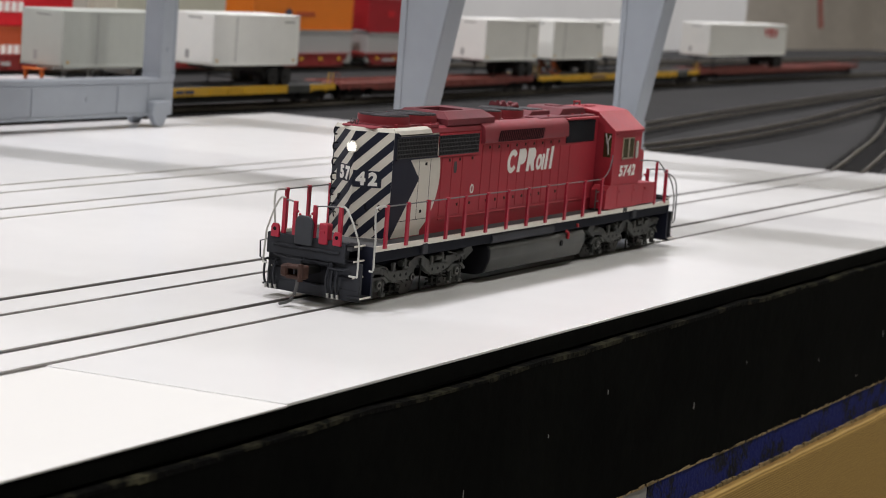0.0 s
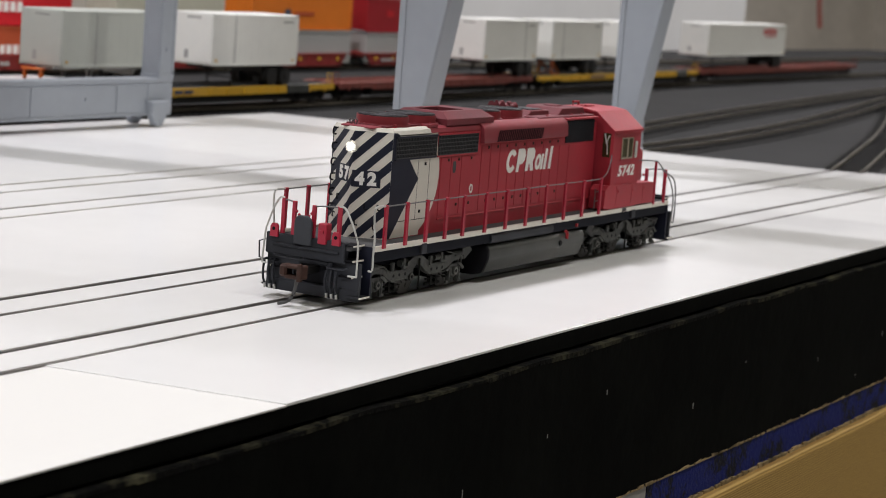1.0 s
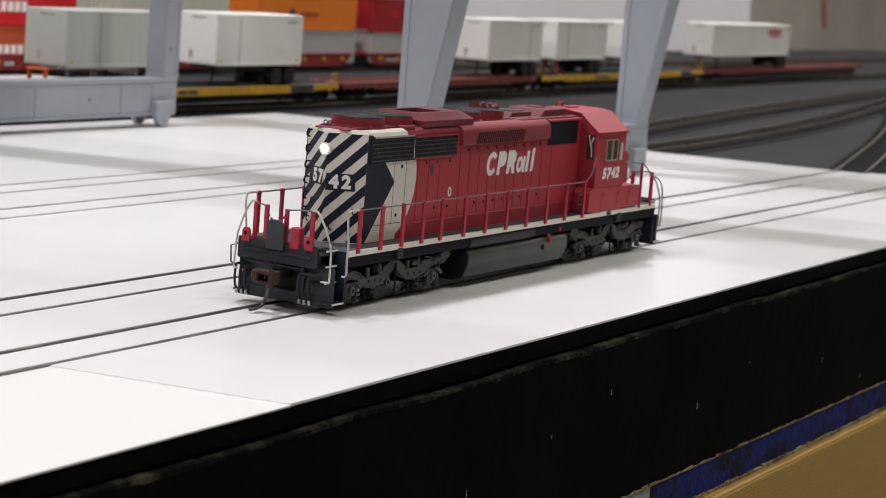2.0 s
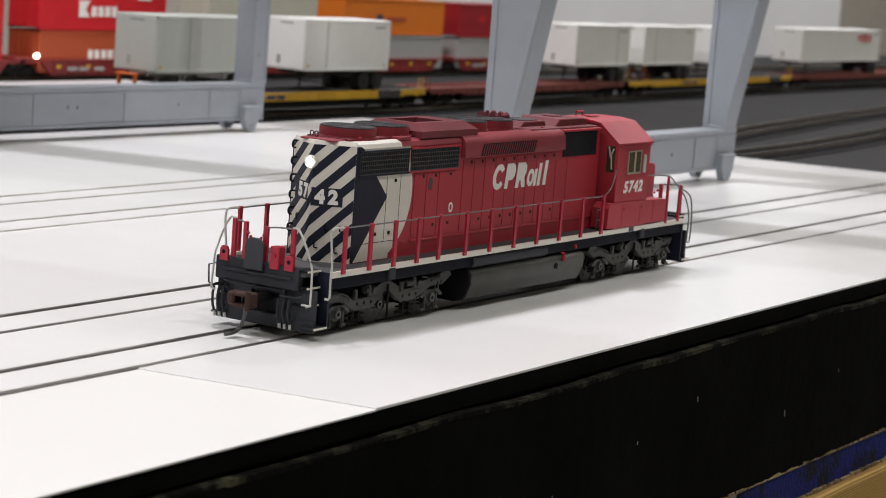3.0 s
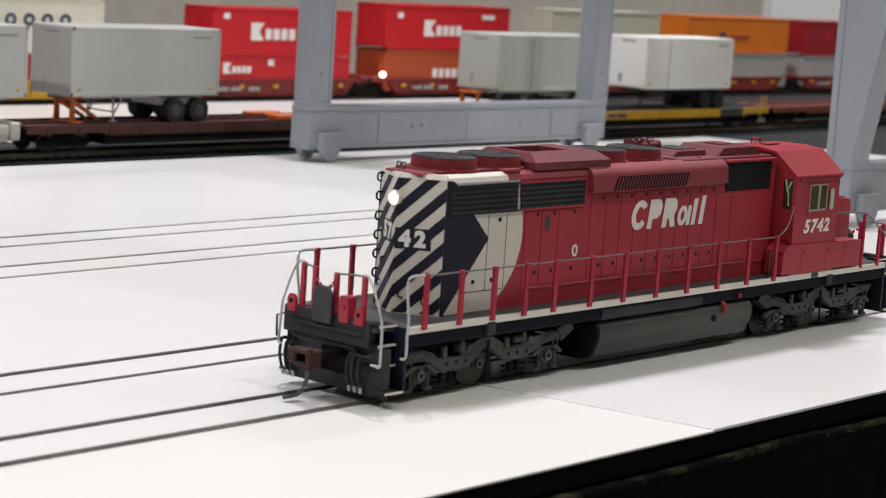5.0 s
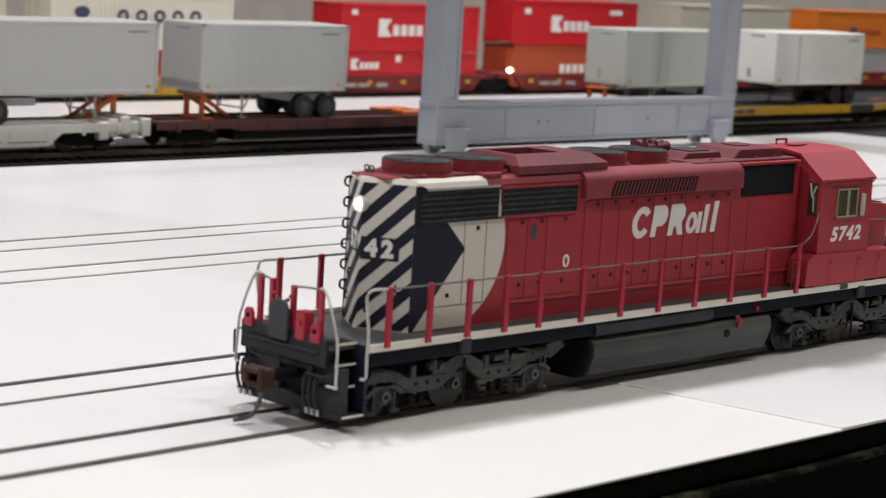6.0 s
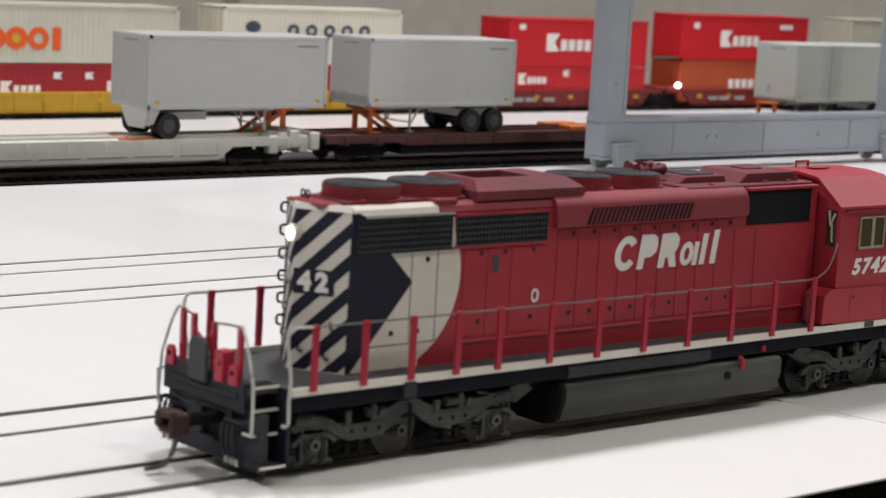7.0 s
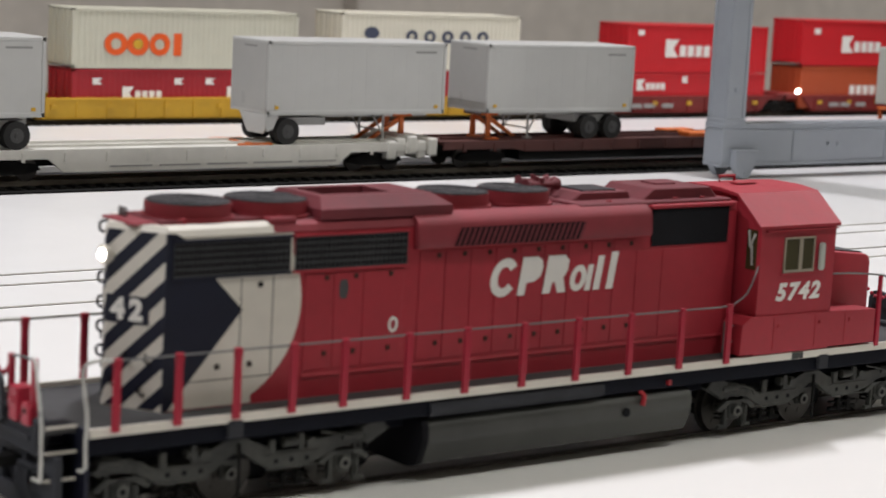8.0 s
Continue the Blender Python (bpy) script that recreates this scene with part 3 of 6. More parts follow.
        # radiator grilles
        for x0, x1, frm in ((-7.74, -5.62, "navy"), (-5.5, -3.28, "red")):
            bm = bmesh.new()
            box(bm, x0, x1, *sorted((sgn * (HOOD + 0.004), sgn * (HOOD + 0.022))), 3.74, 4.28)
            g = part("radiator_grille", bm, "black", ob, "dark wire-mesh radiator grille")
            bm = bmesh.new()
            nx = 26
            for i in range(nx + 1):
                x = x0 + (x1 - x0) * i / nx
                box(bm, x - 0.011, x + 0.011, *sorted((sgn * (HOOD + 0.02), sgn * (HOOD + 0.036))), 3.74, 4.28)
            for i in range(6):
                z = 3.74 + 0.54 * i / 5
                box(bm, x0, x1, *sorted((sgn * (HOOD + 0.02), sgn * (HOOD + 0.046))), z - 0.012, z + 0.012)
            tagged(part("wire_mesh", bm, "mesh", g), kind="stuff")
            bm = bmesh.new()
            for z in (3.71, 4.30):
                box(bm, x0 - 0.04, x1 + 0.04, *sorted((sgn * HOOD, sgn * (HOOD + 0.05))), z - 0.02, z + 0.02)
            part("grille_frame", bm, frm, g)
        # central air intake and its flare
        bm = bmesh.new()
        sec = [(HOOD - 0.02, 3.96), (HOOD + 0.13, 3.985), (HOOD + 0.15, 4.02), (HOOD + 0.12, 4.36), (HOOD + 0.06, 4.46), (HOOD - 0.08, 4.55), (HOOD - 0.2, 4.57), (HOOD - 0.2, 3.96)]
        prism(bm, [(sgn * a, b) for a, b in sec], "x", -3.12, 2.2)
        part("brake_flare", bm, "dusty", ob, "red flared dynamic brake housing", smooth=True)
        bm = bmesh.new()
        def fy(z):
            return HOOD + 0.152 - (z - 4.02) * 0.088
        q = [(-2.38, 4.0), (0.4, 4.0), (0.56, 4.31), (-2.22, 4.31)]
        vs = [bm.verts.new((x, sgn * (fy(z) + 0.008), z)) for x, z in q]
        f = bm.faces.new(vs)
        bmesh.ops.solidify(bm, geom=[f], thickness=0.006)
        sl = part("brake_intake", bm, "black", ob, "dark slatted intake")
        bm = bmesh.new()
        for i in range(24):
            x = -2.3 + 2.72 * i / 23
            vs = [bm.verts.new((xx, sgn * yy, zz)) for xx, yy, zz in ((x - 0.03, fy(4.01) + 0.02, 4.01), (x + 0.03, fy(4.01) + 0.02, 4.01), (x + 0.17, fy(4.3) + 0.025, 4.3), (x + 0.11, fy(4.3) + 0.025, 4.3))]
            f = bm.faces.new(vs)
            bmesh.ops.solidify(bm, geom=[f], thickness=0.012)
        tagged(part("slats", bm, "soot", sl), kind="stuff")
        bm = bmesh.new()
        box(bm, 2.31, 4.27, *sorted((sgn * (HOOD - 0.01), sgn * (HOOD + 0.02))), 3.76, 4.44)
        pn = part("air_filter_screen", bm, "black", ob, "black inertial filter screen")
        bm = bmesh.new()
        for i in range(30):
            x = 2.34 + 1.9 * i / 29
            box(bm, x - 0.008, x + 0.008, *sorted((sgn * (HOOD + 0.02), sgn * (HOOD + 0.028))), 3.78, 4.42)
        tagged(part("window_screen", bm, "pilot", pn), kind="stuff")
        bm = bmesh.new()
        box(bm, 2.24, 4.42, *sorted((sgn * (HOOD - 0.05), sgn * (HOOD + 0.07))), 4.46, 4.53, bevel=0.015)
        part("rain_gutter", bm, "red", hood)
        # engine-room doors: thin raised leaves with hinges and latches
        for i, (a, b) in enumerate(((-5.3, -4.72), (-4.72, -4.14), (-4.14, -3.3), (-3.0, -2.45), (-2.45, -1.9), (-1.9, -1.35), (-1.35, -0.8), (-0.8, -0.25), (-0.25, 0.3), (0.3, 0.85), (0.85, 1.4), (1.4, 1.95), (1.95, 2.6), (2.6, 3.4))):
            topz = 3.66 if a < -3.1 else 3.92
            if a > 1.9:
                topz = 3.7
            bm = bmesh.new()
            box(bm, a + 0.014, b - 0.014, *sorted((sgn * (HOOD - 0.01), sgn * (HOOD + 0.016))), 2.05, topz, bevel=0.008)
            d = part("engine_door", bm, "red", ob)
            if a < 1.9:
                bm = bmesh.new()
                for z in (2.28, topz - 0.12):
                    box(bm, (a + b) / 2 + 0.1, (a + b) / 2 + 0.17, *sorted((sgn * (HOOD + 0.01), sgn * (HOOD + 0.034))), z, z + 0.08)
                part("latch", bm, "rust", d)
        for a, b in ((-7.1, -6.5), (-6.5, -5.9)):
            bm = bmesh.new()
            for z, dx in ((2.22, -0.14),) if b < -6 else ((2.22, -0.14), (3.5, 0.02)):
                box(bm, (a + b) / 2 + dx, (a + b) / 2 + dx + 0.07, *sorted((sgn * (HOOD + 0.01), sgn * (HOOD + 0.034))), z, z + 0.08)
            box(bm, b - 0.008, b + 0.008, *sorted((sgn * (HOOD + 0.006), sgn * (HOOD + 0.0105))), 2.05, 3.66)
            box(bm, a - 0.4, b, *sorted((sgn * (HOOD + 0.006), sgn * (HOOD + 0.0105))), 2.04, 2.056)
            part("latch", bm, "black", hood)
        bm = bmesh.new()
        prism(bm, [(-4.53 + 0.09 * math.cos(a), 3.37 + 0.2 * max(-0.8, min(0.8, math.sin(a)))) for a in [2 * math.pi * i / 20 for i in range(20)]], "y", sgn * (HOOD + 0.015), sgn * (HOOD + 0.024))
        part("sight_glass", bm, "deck", hood)
        bm = bmesh.new()
        box(bm, -5.3, XC, *sorted((sgn * (HOOD - 0.01), sgn * (HOOD + 0.03))), 1.94, 1.99, bevel=0.01)
        part("hood_ledge", bm, "red", hood)
        # white ring emblem
        bm = bmesh.new()
        ring_plate(bm, -3.5, 2.71, 0.10, 0.135, 0.052, 0.085, sgn * (HOOD + 0.022), sgn * (HOOD + 0.034))
        part("ring_emblem", bm, "white", hood)
        emblem(hood, sgn)
    return hood


def emblem(hood, sgn):
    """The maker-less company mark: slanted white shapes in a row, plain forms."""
    yv = HOOD + 0.018
    def put(bm, pts, x0, flip):
        q = [((x0 + x + 0.17 * z), 3.03 + z) for x, z in pts]
        if flip:
            q = [(0.08 * 2 - x, z) for x, z in q]
        prism(bm, q, "y", sgn * yv, sgn * (yv + 0.008))
    def bar(w, h, z=0.0):
        return [(0, z), (w, z), (w, z + h), (0, z + h)]
    def blob(cx, cz, rx, rz, a0, a1, t, n=14):
        out = [(cx + rx * math.cos(radians(a0 + (a1 - a0) * i / n)), cz + rz * math.sin(radians(a0 + (a1 - a0) * i / n))) for i in range(n + 1)]
        inn = [(cx + (rx - t) * math.cos(radians(a0 + (a1 - a0) * i / n)), cz + (rz - t) * math.sin(radians(a0 + (a1 - a0) * i / n))) for i in range(n + 1)]
        return out, inn
    def arc(bm, x0, *a, flip=False):
        out, inn = blob(*a)
        for i in range(len(out) - 1):
            put(bm, [out[i], out[i + 1], inn[i + 1], inn[i]], x0, flip)
    bm = bmesh.new()
    fl = sgn > 0
    arc(bm, -1.5, 0.3, 0.34, 0.30, 0.345, 36, 324, 0.155, flip=fl)
    put(bm, [(0.0, 0.0), (0.17, 0.0), (0.17, 0.22), (0.34, 0.23), (0.47, 0.32), (0.50, 0.48), (0.45, 0.61), (0.34, 0.68), (0.0, 0.68)], -0.84, fl)
    put(bm, [(0.0, 0.0), (0.17, 0.0), (0.19, 0.2), (0.25, 0.2), (0.35, 0.0), (0.54, 0.0), (0.43, 0.27), (0.51, 0.40), (0.50, 0.58), (0.38, 0.68), (0.0, 0.68)], -0.26, fl)
    arc(bm, 0.33, 0.2, 0.24, 0.19, 0.24, 0, 360, 0.115, flip=fl)
    put(bm, bar(0.13, 0.47), 0.725, fl)
    put(bm, bar(0.15, 0.62), 0.93, fl)
    put(bm, bar(0.16, 0.68), 1.24, fl)
    part("company_mark", bm, "white", hood, "row of slanted white shapes forming the company mark")


def build_roof(ob):
    top = 4.52
    bm = boxes((-7.8, -2.2, -0.62, 0.62, top - 0.02, top + 0.05), (-5.9, 4.48, -0.77, 0.77, top - 0.02, top + 0.012), bevel=0.004)
    part("roof_plate", bm, "soot", ob, "sooty dark red roof plating")
    for i, (x, r) in enumerate(((-6.98, 0.70), (-5.52, 0.70), (-1.66, 0.66), (-0.28, 0.66))):
        bm = bmesh.new()
        cyl(bm, (x, 0, top), (x, 0, top + 0.27), r, 36)
        cyl(bm, (x, 0, top), (x, 0, top + 0.07), r + 0.06, 36)
        f = part("cooling_fan", bm, "fanred", ob, "raised round roof fan with a dark grille", smooth=True)
        bm = bmesh.new()
        cyl(bm, (x, 0, top + 0.265), (x, 0, top + 0.295), r - 0.02, 36)
        g = part("fan_grille", bm, "fan", f, smooth=True)
        bm = bmesh.new()
        for k in range(5):
            rr = r * (0.25 + 0.17 * k)
            ring = [(x + rr * math.cos(a), rr * math.sin(a), top + 0.297) for a in [2 * math.pi * j / 30 for j in range(31)]]
            pipe(bm, ring, 0.011, 4)
        part("grille_ring", bm, "fan", f)
    # radiator exhaust box
    bm = bmesh.new()
    z0, z1 = top, 4.88
    lo = [(-5.0, -0.88), (-2.3, -0.88), (-2.3, 0.88), (-5.0, 0.88)]
    b0 = [bm.verts.new((x, y, z0)) for x, y in lo]
    b1 = [bm.verts.new((x, y, z0 + 0.17)) for x, y in lo]
    hi = [(-4.86, -0.62), (-2.6, -0.62), (-2.6, 0.62), (-4.86, 0.62)]
    t0 = [bm.verts.new((x, y, z1)) for x, y in hi]
    inn = [(-4.68, -0.42), (-3.3, -0.42), (-3.3, 0.42), (-4.68, 0.42)]
    t1 = [bm.verts.new((x, y, z1)) for x, y in inn]
    t2 = [bm.verts.new((x, y, z1 - 0.25)) for x, y in inn]
    for a, b in ((b0, b1), (b1, t0), (t0, t1), (t1, t2)):
        for k in range(4):
            bm.faces.new((a[k], a[(k + 1) % 4], b[(k + 1) % 4], b[k]))
    bm.faces.new(t2)
    hs = part("exhaust_box", bm, "soot", ob, "weathered red roof box with a deep rectangular opening")
    bm = boxes((-4.67, -3.31, -0.41, 0.41, 4.64, 4.655))
    part("opening_floor", bm, "black", hs)
    for x in (-5.75, 1.35, 3.0, 3.7, -7.55):
        bm = bmesh.new()
        pipe(bm, [(x, -0.72, top), (x, -0.72, top + 0.09), (x + 0.09, -0.72, top + 0.09), (x + 0.09, -0.72, top)], 0.02, 6)
        part("lifting_eye", bm, "red", ob)
    bm = bmesh.new()
    for y in (0.2, 0.34):
        pipe(bm, smooth_path([(-8.0, y + 0.0, top - 0.02), (-8.0, y - 0.05, top + 0.15), (-8.0, y + 0.05, top + 0.15), (-8.0, y + 0.02, top)], 4), 0.018, 6)
    part("lift_ring", bm, "dwire", ob)
    bm = boxes((-7.7, -7.4, 0.15, 0.5, top, top + 0.06), (-5.95, -5.45, -0.86, -0.6, top - 0.03, top + 0.07), bevel=0.015)
    part("roof_bracket", bm, "dusty", ob)
    # engine hatch, horn and exhaust stack ahead of the cab
    bm = boxes((0.6, 4.4, -0.86, 0.86, top - 0.01, top + 0.06), bevel=0.02)
    prism(bm, [(0.75, top), (2.3, top), (2.2, top + 0.2), (1.05, top + 0.2)], "y", -0.35, 0.62, 0.02, 1)
    prism(bm, [(2.25, top), (4.3, top), (4.05, top + 0.26), (2.6, top + 0.26)], "y", -0.62, 0.62, 0.02, 1)
    hatch = part("roof_hatch", bm, "soot", ob)
    part("hatch_vent", boxes((1.2, 2.0, -0.22, 0.5, top + 0.2, top + 0.225), bevel=0.005), "fan", hatch)
    part("vent_lid", boxes((3.1, 3.6, -0.12, 0.3, top + 0.26, top + 0.285)), "soot", hatch)
    bm = bmesh.new()
    for dx, dy, ln in ((0.0, 0.0, 0.42), (0.12, 0.26, 0.34), (-0.1, -0.26, 0.38)):
        for sx in (-1, 1):
            x, y, z = 0.62 + dx, 0.42 + dy, top + 0.30
            cyl(bm, (x, y, z), (x + sx * ln * 0.7, y, z), 0.05, 10, 0.06)
            cyl(bm, (x + sx * ln * 0.7, y, z), (x + sx * ln, y, z), 0.06, 10, 0.12)
        cyl(bm, (0.62 + dx, 0.42 + dy, top), (0.62 + dx, 0.42 + dy, top + 0.42), 0.05, 8)
    cyl(bm, (0.5, 0.1, top + 0.24), (0.76, 0.74, top + 0.24), 0.05, 8)
    part("air_horn", bm, "soot", ob, "dark red multi-trumpet air horn")


def build_cab(ob):
    w, e = 1.5, 4.08
    sec = [(-w, 1.62), (w, 1.62), (w, e), (0.86, 4.62), (0.4, 4.68), (-0.4, 4.68), (-0.86, 4.62), (-w, e)]
    bm = bmesh.new()
    prism(bm, sec, "x", 4.62, 6.68)
    cab = part("cab", bm, "red", ob, "red crew cab with an angled roof")
    roof = [(-w - 0.04, e - 0.03), (-w - 0.04, e + 0.03), (-0.87, 4.66), (-0.4, 4.72), (0.4, 4.72), (0.87, 4.66), (w + 0.04, e + 0.03), (w + 0.04, e - 0.03), (0.85, 4.6), (0.4, 4.65), (-0.4, 4.65), (-0.85, 4.6)]
    bm = bmesh.new()
    prism(bm, roof, "x", 4.55, 6.76)
    part("cab_roof", bm, "red", cab, "sun-faded red cab roof")
    bm = boxes((5.2, 5.75, -0.2, 0.05, 4.74, 4.77), bevel=0.01)
    pipe(bm, [(5.2, 0.3, 4.7), (5.2, 0.3, 4.84), (5.6, 0.3, 4.84), (5.6, 0.3, 4.7)], 0.035, 6)
    part("roof_fitting", bm, "red", cab)
    for sgn in (-1, 1):
        y = sgn * w
        def ybox(bm, x0, x1, a, b, z0, z1, bevel=0.0):
            box(bm, x0, x1, *sorted((y + sgn * a, y + sgn * b)), z0, z1, bevel=bevel)
        bm = bmesh.new()
        ybox(bm, 5.28, 6.06, 0.0, 0.008, 3.24, 3.84)
        win = part("side_window", bm, "glass", ob, "cab side window with pale frame")
        bm = bmesh.new()
        for a, b, c, d in ((5.25, 5.285, 3.2, 3.87), (6.055, 6.09, 3.2, 3.87), (5.25, 6.09, 3.835, 3.87), (5.25, 6.09, 3.19, 3.24)):
            ybox(bm, a, b, 0.0, 0.03, c, d)
        part("window_frame", bm, "winframe", win)
        bm = bmesh.new()
        ybox(bm, 5.66, 5.76, 0.0, 0.022, 3.24, 3.84)
        part("mullion", bm, "winframe", win)
        bm = bmesh.new()
        ybox(bm, 6.2, 6.36, 0.02, 0.07, 3.2, 3.74, bevel=0.04)
        mr = part("wind_deflector", bm, "gtrailer", cab)
        bm = bmesh.new()
        ybox(bm, 4.75, 6.7, 0.0, 0.05, 4.0, 4.03)
        ybox(bm, 5.2, 6.14, 0.0, 0.03, 3.14, 3.18)
        part("drip_rail", bm, "red", cab)
        m = Matrix.Translation((5.71, sgn * (w + 0.006), 2.80)) @ Matrix.Rotation(radians(90 if sgn < 0 else 90), 4, "X")
        if sgn > 0:
            m = Matrix.Translation((5.71, w + 0.006, 2.80)) @ Matrix.Rotation(radians(180), 4, "Z") @ Matrix.Rotation(radians(90), 4, "X")
        text_part("road_number", "5742", 0.45, "white", cab, m @ Matrix.Diagonal((1.14, 1, 1, 1)), "white road number 5742", bold=0.02, spacing=1.22, shear=0.2)
        # rear-facing window
        bm = bmesh.new()
        box(bm, 4.606, 4.62, *sorted((sgn * 1.14, sgn * 1.40)), 3.26, 4.02)
        rw = part("rear_window", bm, "glass", ob, "narrow rear cab window with sunlit frame")
        bm = bmesh.new()
        pipe(bm, [(4.595, sgn * 1.2, 4.0), (4.56, sgn * 1.28, 3.7), (4.595, sgn * 1.36, 3.95)], 0.028, 6)
        pipe(bm, [(4.58, sgn * 1.3, 3.72), (4.58, sgn * 1.33, 3.35)], 0.02, 6)
        part("wiper", bm, "wire", rw)
        # toolbox skirt beside the cab
        bm = bmesh.new()
        prism(bm, [(4.22, 1.66), (7.98, 1.66), (7.98, 2.32), (6.7, 2.36), (4.46, 2.38), (4.26, 2.24)], "y", y - sgn * 0.5, y + sgn * 0.03)
        sk = part("battery_box", bm, "red", ob, "red equipment box below the cab")
        bm = bmesh.new()
        for x in (5.1, 6.25, 7.1):
            ybox(bm, x - 0.006, x + 0.006, 0.03, 0.036, 1.7, 2.32)
            ybox(bm, x + 0.1, x + 0.17, 0.03, 0.05, 2.14, 2.2)
        part("door_seam", bm, "cred2", sk)
    # short nose
    bm = bmesh.new()
    prism(bm, [(6.68, 1.62), (8.55, 1.62), (8.55, 3.18), (8.45, 3.30), (6.68, 3.48)], "y", -0.82, 0.82, 0.06, 2)
    nose = part("short_nose", bm, "red", ob, "low red short nose", smooth=True)
    bm = bmesh.new()
    prism(bm, [(6.7, 3.478), (8.44, 3.305), (8.44, 3.325), (6.7, 3.5)], "y", -0.66, 0.66)
    part("nose_top", bm, "deck", nose, "dark anti-glare panel")
    bm = bmesh.new()
    cyl(bm, (7.0, -0.35, 3.46), (7.0, -0.35, 3.54), 0.16, 16)
    part("nose_vent", bm, "black", nose)
    bm = boxes((7.0, 7.2, -0.87, -0.81, 2.9, 2.95), (7.3, 7.4, -0.86, -0.81, 2.7, 2.76), bevel=0.01)
    part("nose_latch", bm, "cred2", nose)
    for x in (6.694,):
        for y0, y1 in ((-1.36, -0.9), (-0.7, -0.08), (0.08, 0.7), (0.9, 1.36)):
            bm = boxes((x - 0.02, x, y0, y1, 3.55, 4.05))
            part("windshield", bm, "glass", cab)


def build_frame(ob):
    bm = boxes((-9.4, 9.4, -1.44, 1.44, 1.18, 1.5), (-9.0, 9.0, -0.9, 0.9, 0.9, 1.2), bevel=0.02)
    part("frame", bm, "under", ob, "dark blue-black underframe")
    bm = boxes((-9.42, 9.42, -1.45, 1.45, 1.5, 1.6), (-9.98, -9.42, -1.15, 1.3, 1.5, 1.6), (9.42, 9.9, -1.15, 1.15, 1.5, 1.6))
    part("walkway", bm, "deck", ob, "dark grey walkway deck")
    for sgn in (-1, 1):
        bm = bmesh.new()
        box(bm, -9.41, 9.41, *sorted((sgn * 1.43, sgn * 1.50)), 1.47, 1.61 if sgn < 0 else 1.68)
        part("sill_stripe", bm, "cream", ob, "white painted edge along the walkway")
        bm = bmesh.new()
        box(bm, 5.7, 6.0, *sorted((sgn * 1.49, sgn * 1.512)), 1.48, 1.6)
        part("sill_plate", bm, "gray", ob)
        for x in (-7.0, 6.45):
            bm = bmesh.new()
            box(bm, x, x + 0.28, *sorted((sgn * 1.43, sgn * 1.53)), 1.22, 1.5, bevel=0.02)
            part("jacking_pad", bm, "pilot", ob)
        # fuel tank and air reservoir
    bm = bmesh.new()
    sec = [(-1.36, 1.12), (-1.46, 0.98), (-1.46, 0.72), (-1.3, 0.32), (-1.0, 0.24), (1.0, 0.24), (1.3, 0.32), (1.46, 0.72), (1.46, 0.98), (1.36, 1.12)]
    prism(bm, sec, "x", -3.0, 3.15, 0.05, 2)
    tank = part("fuel_tank", bm, "tank", ob, "dark grey weathered fuel tank", smooth=True)
    bm = bmesh.new()
    prism(bm, [(y * 1.01, 0.22 + (z - 0.24) * 1.04) for y, z in sec], "x", -3.14, -2.98, 0.07, 2)
    part("tank_end", bm, "black", tank, "black rounded tank end", smooth=True)
    for sgn in (-1, 1):
        bm = bmesh.new()
        cyl(bm, (1.48, sgn * 1.44, 0.82), (1.48, sgn * 1.49, 0.82), 0.085, 14)
        part("filler_cap", bm, "black", tank)
        bm = bmesh.new()
        pipe(bm, smooth_path([(1.85, sgn * 1.40, 1.16), (1.88, sgn * 1.48, 1.1), (1.86, sgn * 1.49, 0.92)], 3), 0.05, 8)
        box(bm, 2.45, 2.52, *sorted((sgn * 1.46, sgn * 1.52)), 1.24, 1.34)
        part("fuel_pipe", bm, "cred2", tank)
        bm = bmesh.new()
        cyl(bm, (-3.0, sgn * 1.34, 1.30), (0.9, sgn * 1.34, 1.30), 0.16, 16)
        part("air_reservoir", bm, "pilot", ob, "long dark blue-grey air reservoir", smooth=True)


def wheelset_mesh():
    bm = bmesh.new()
    cyl(bm, (0, -1.0, 0), (0, 1.0, 0), 0.09, 10)
    for sgn in (-1, 1):
        cyl(bm, (0, sgn * 0.67, 0), (0, sgn * 0.80, 0), 0.508, 28)
        cyl(bm, (0, sgn * 0.64, 0), (0, sgn * 0.67, 0), 0.56, 28)
        cyl(bm, (0, sgn * 0.80, 0), (0, sgn * 0.83, 0), 0.2, 14)
        for k in range(6):
            a = k * math.pi / 3
            cyl(bm, (0.32 * math.cos(a), sgn * 0.79, 0.32 * math.sin(a)), (0.32 * math.cos(a), sgn * 0.815, 0.32 * math.sin(a)), 0.06, 8)
    return bm


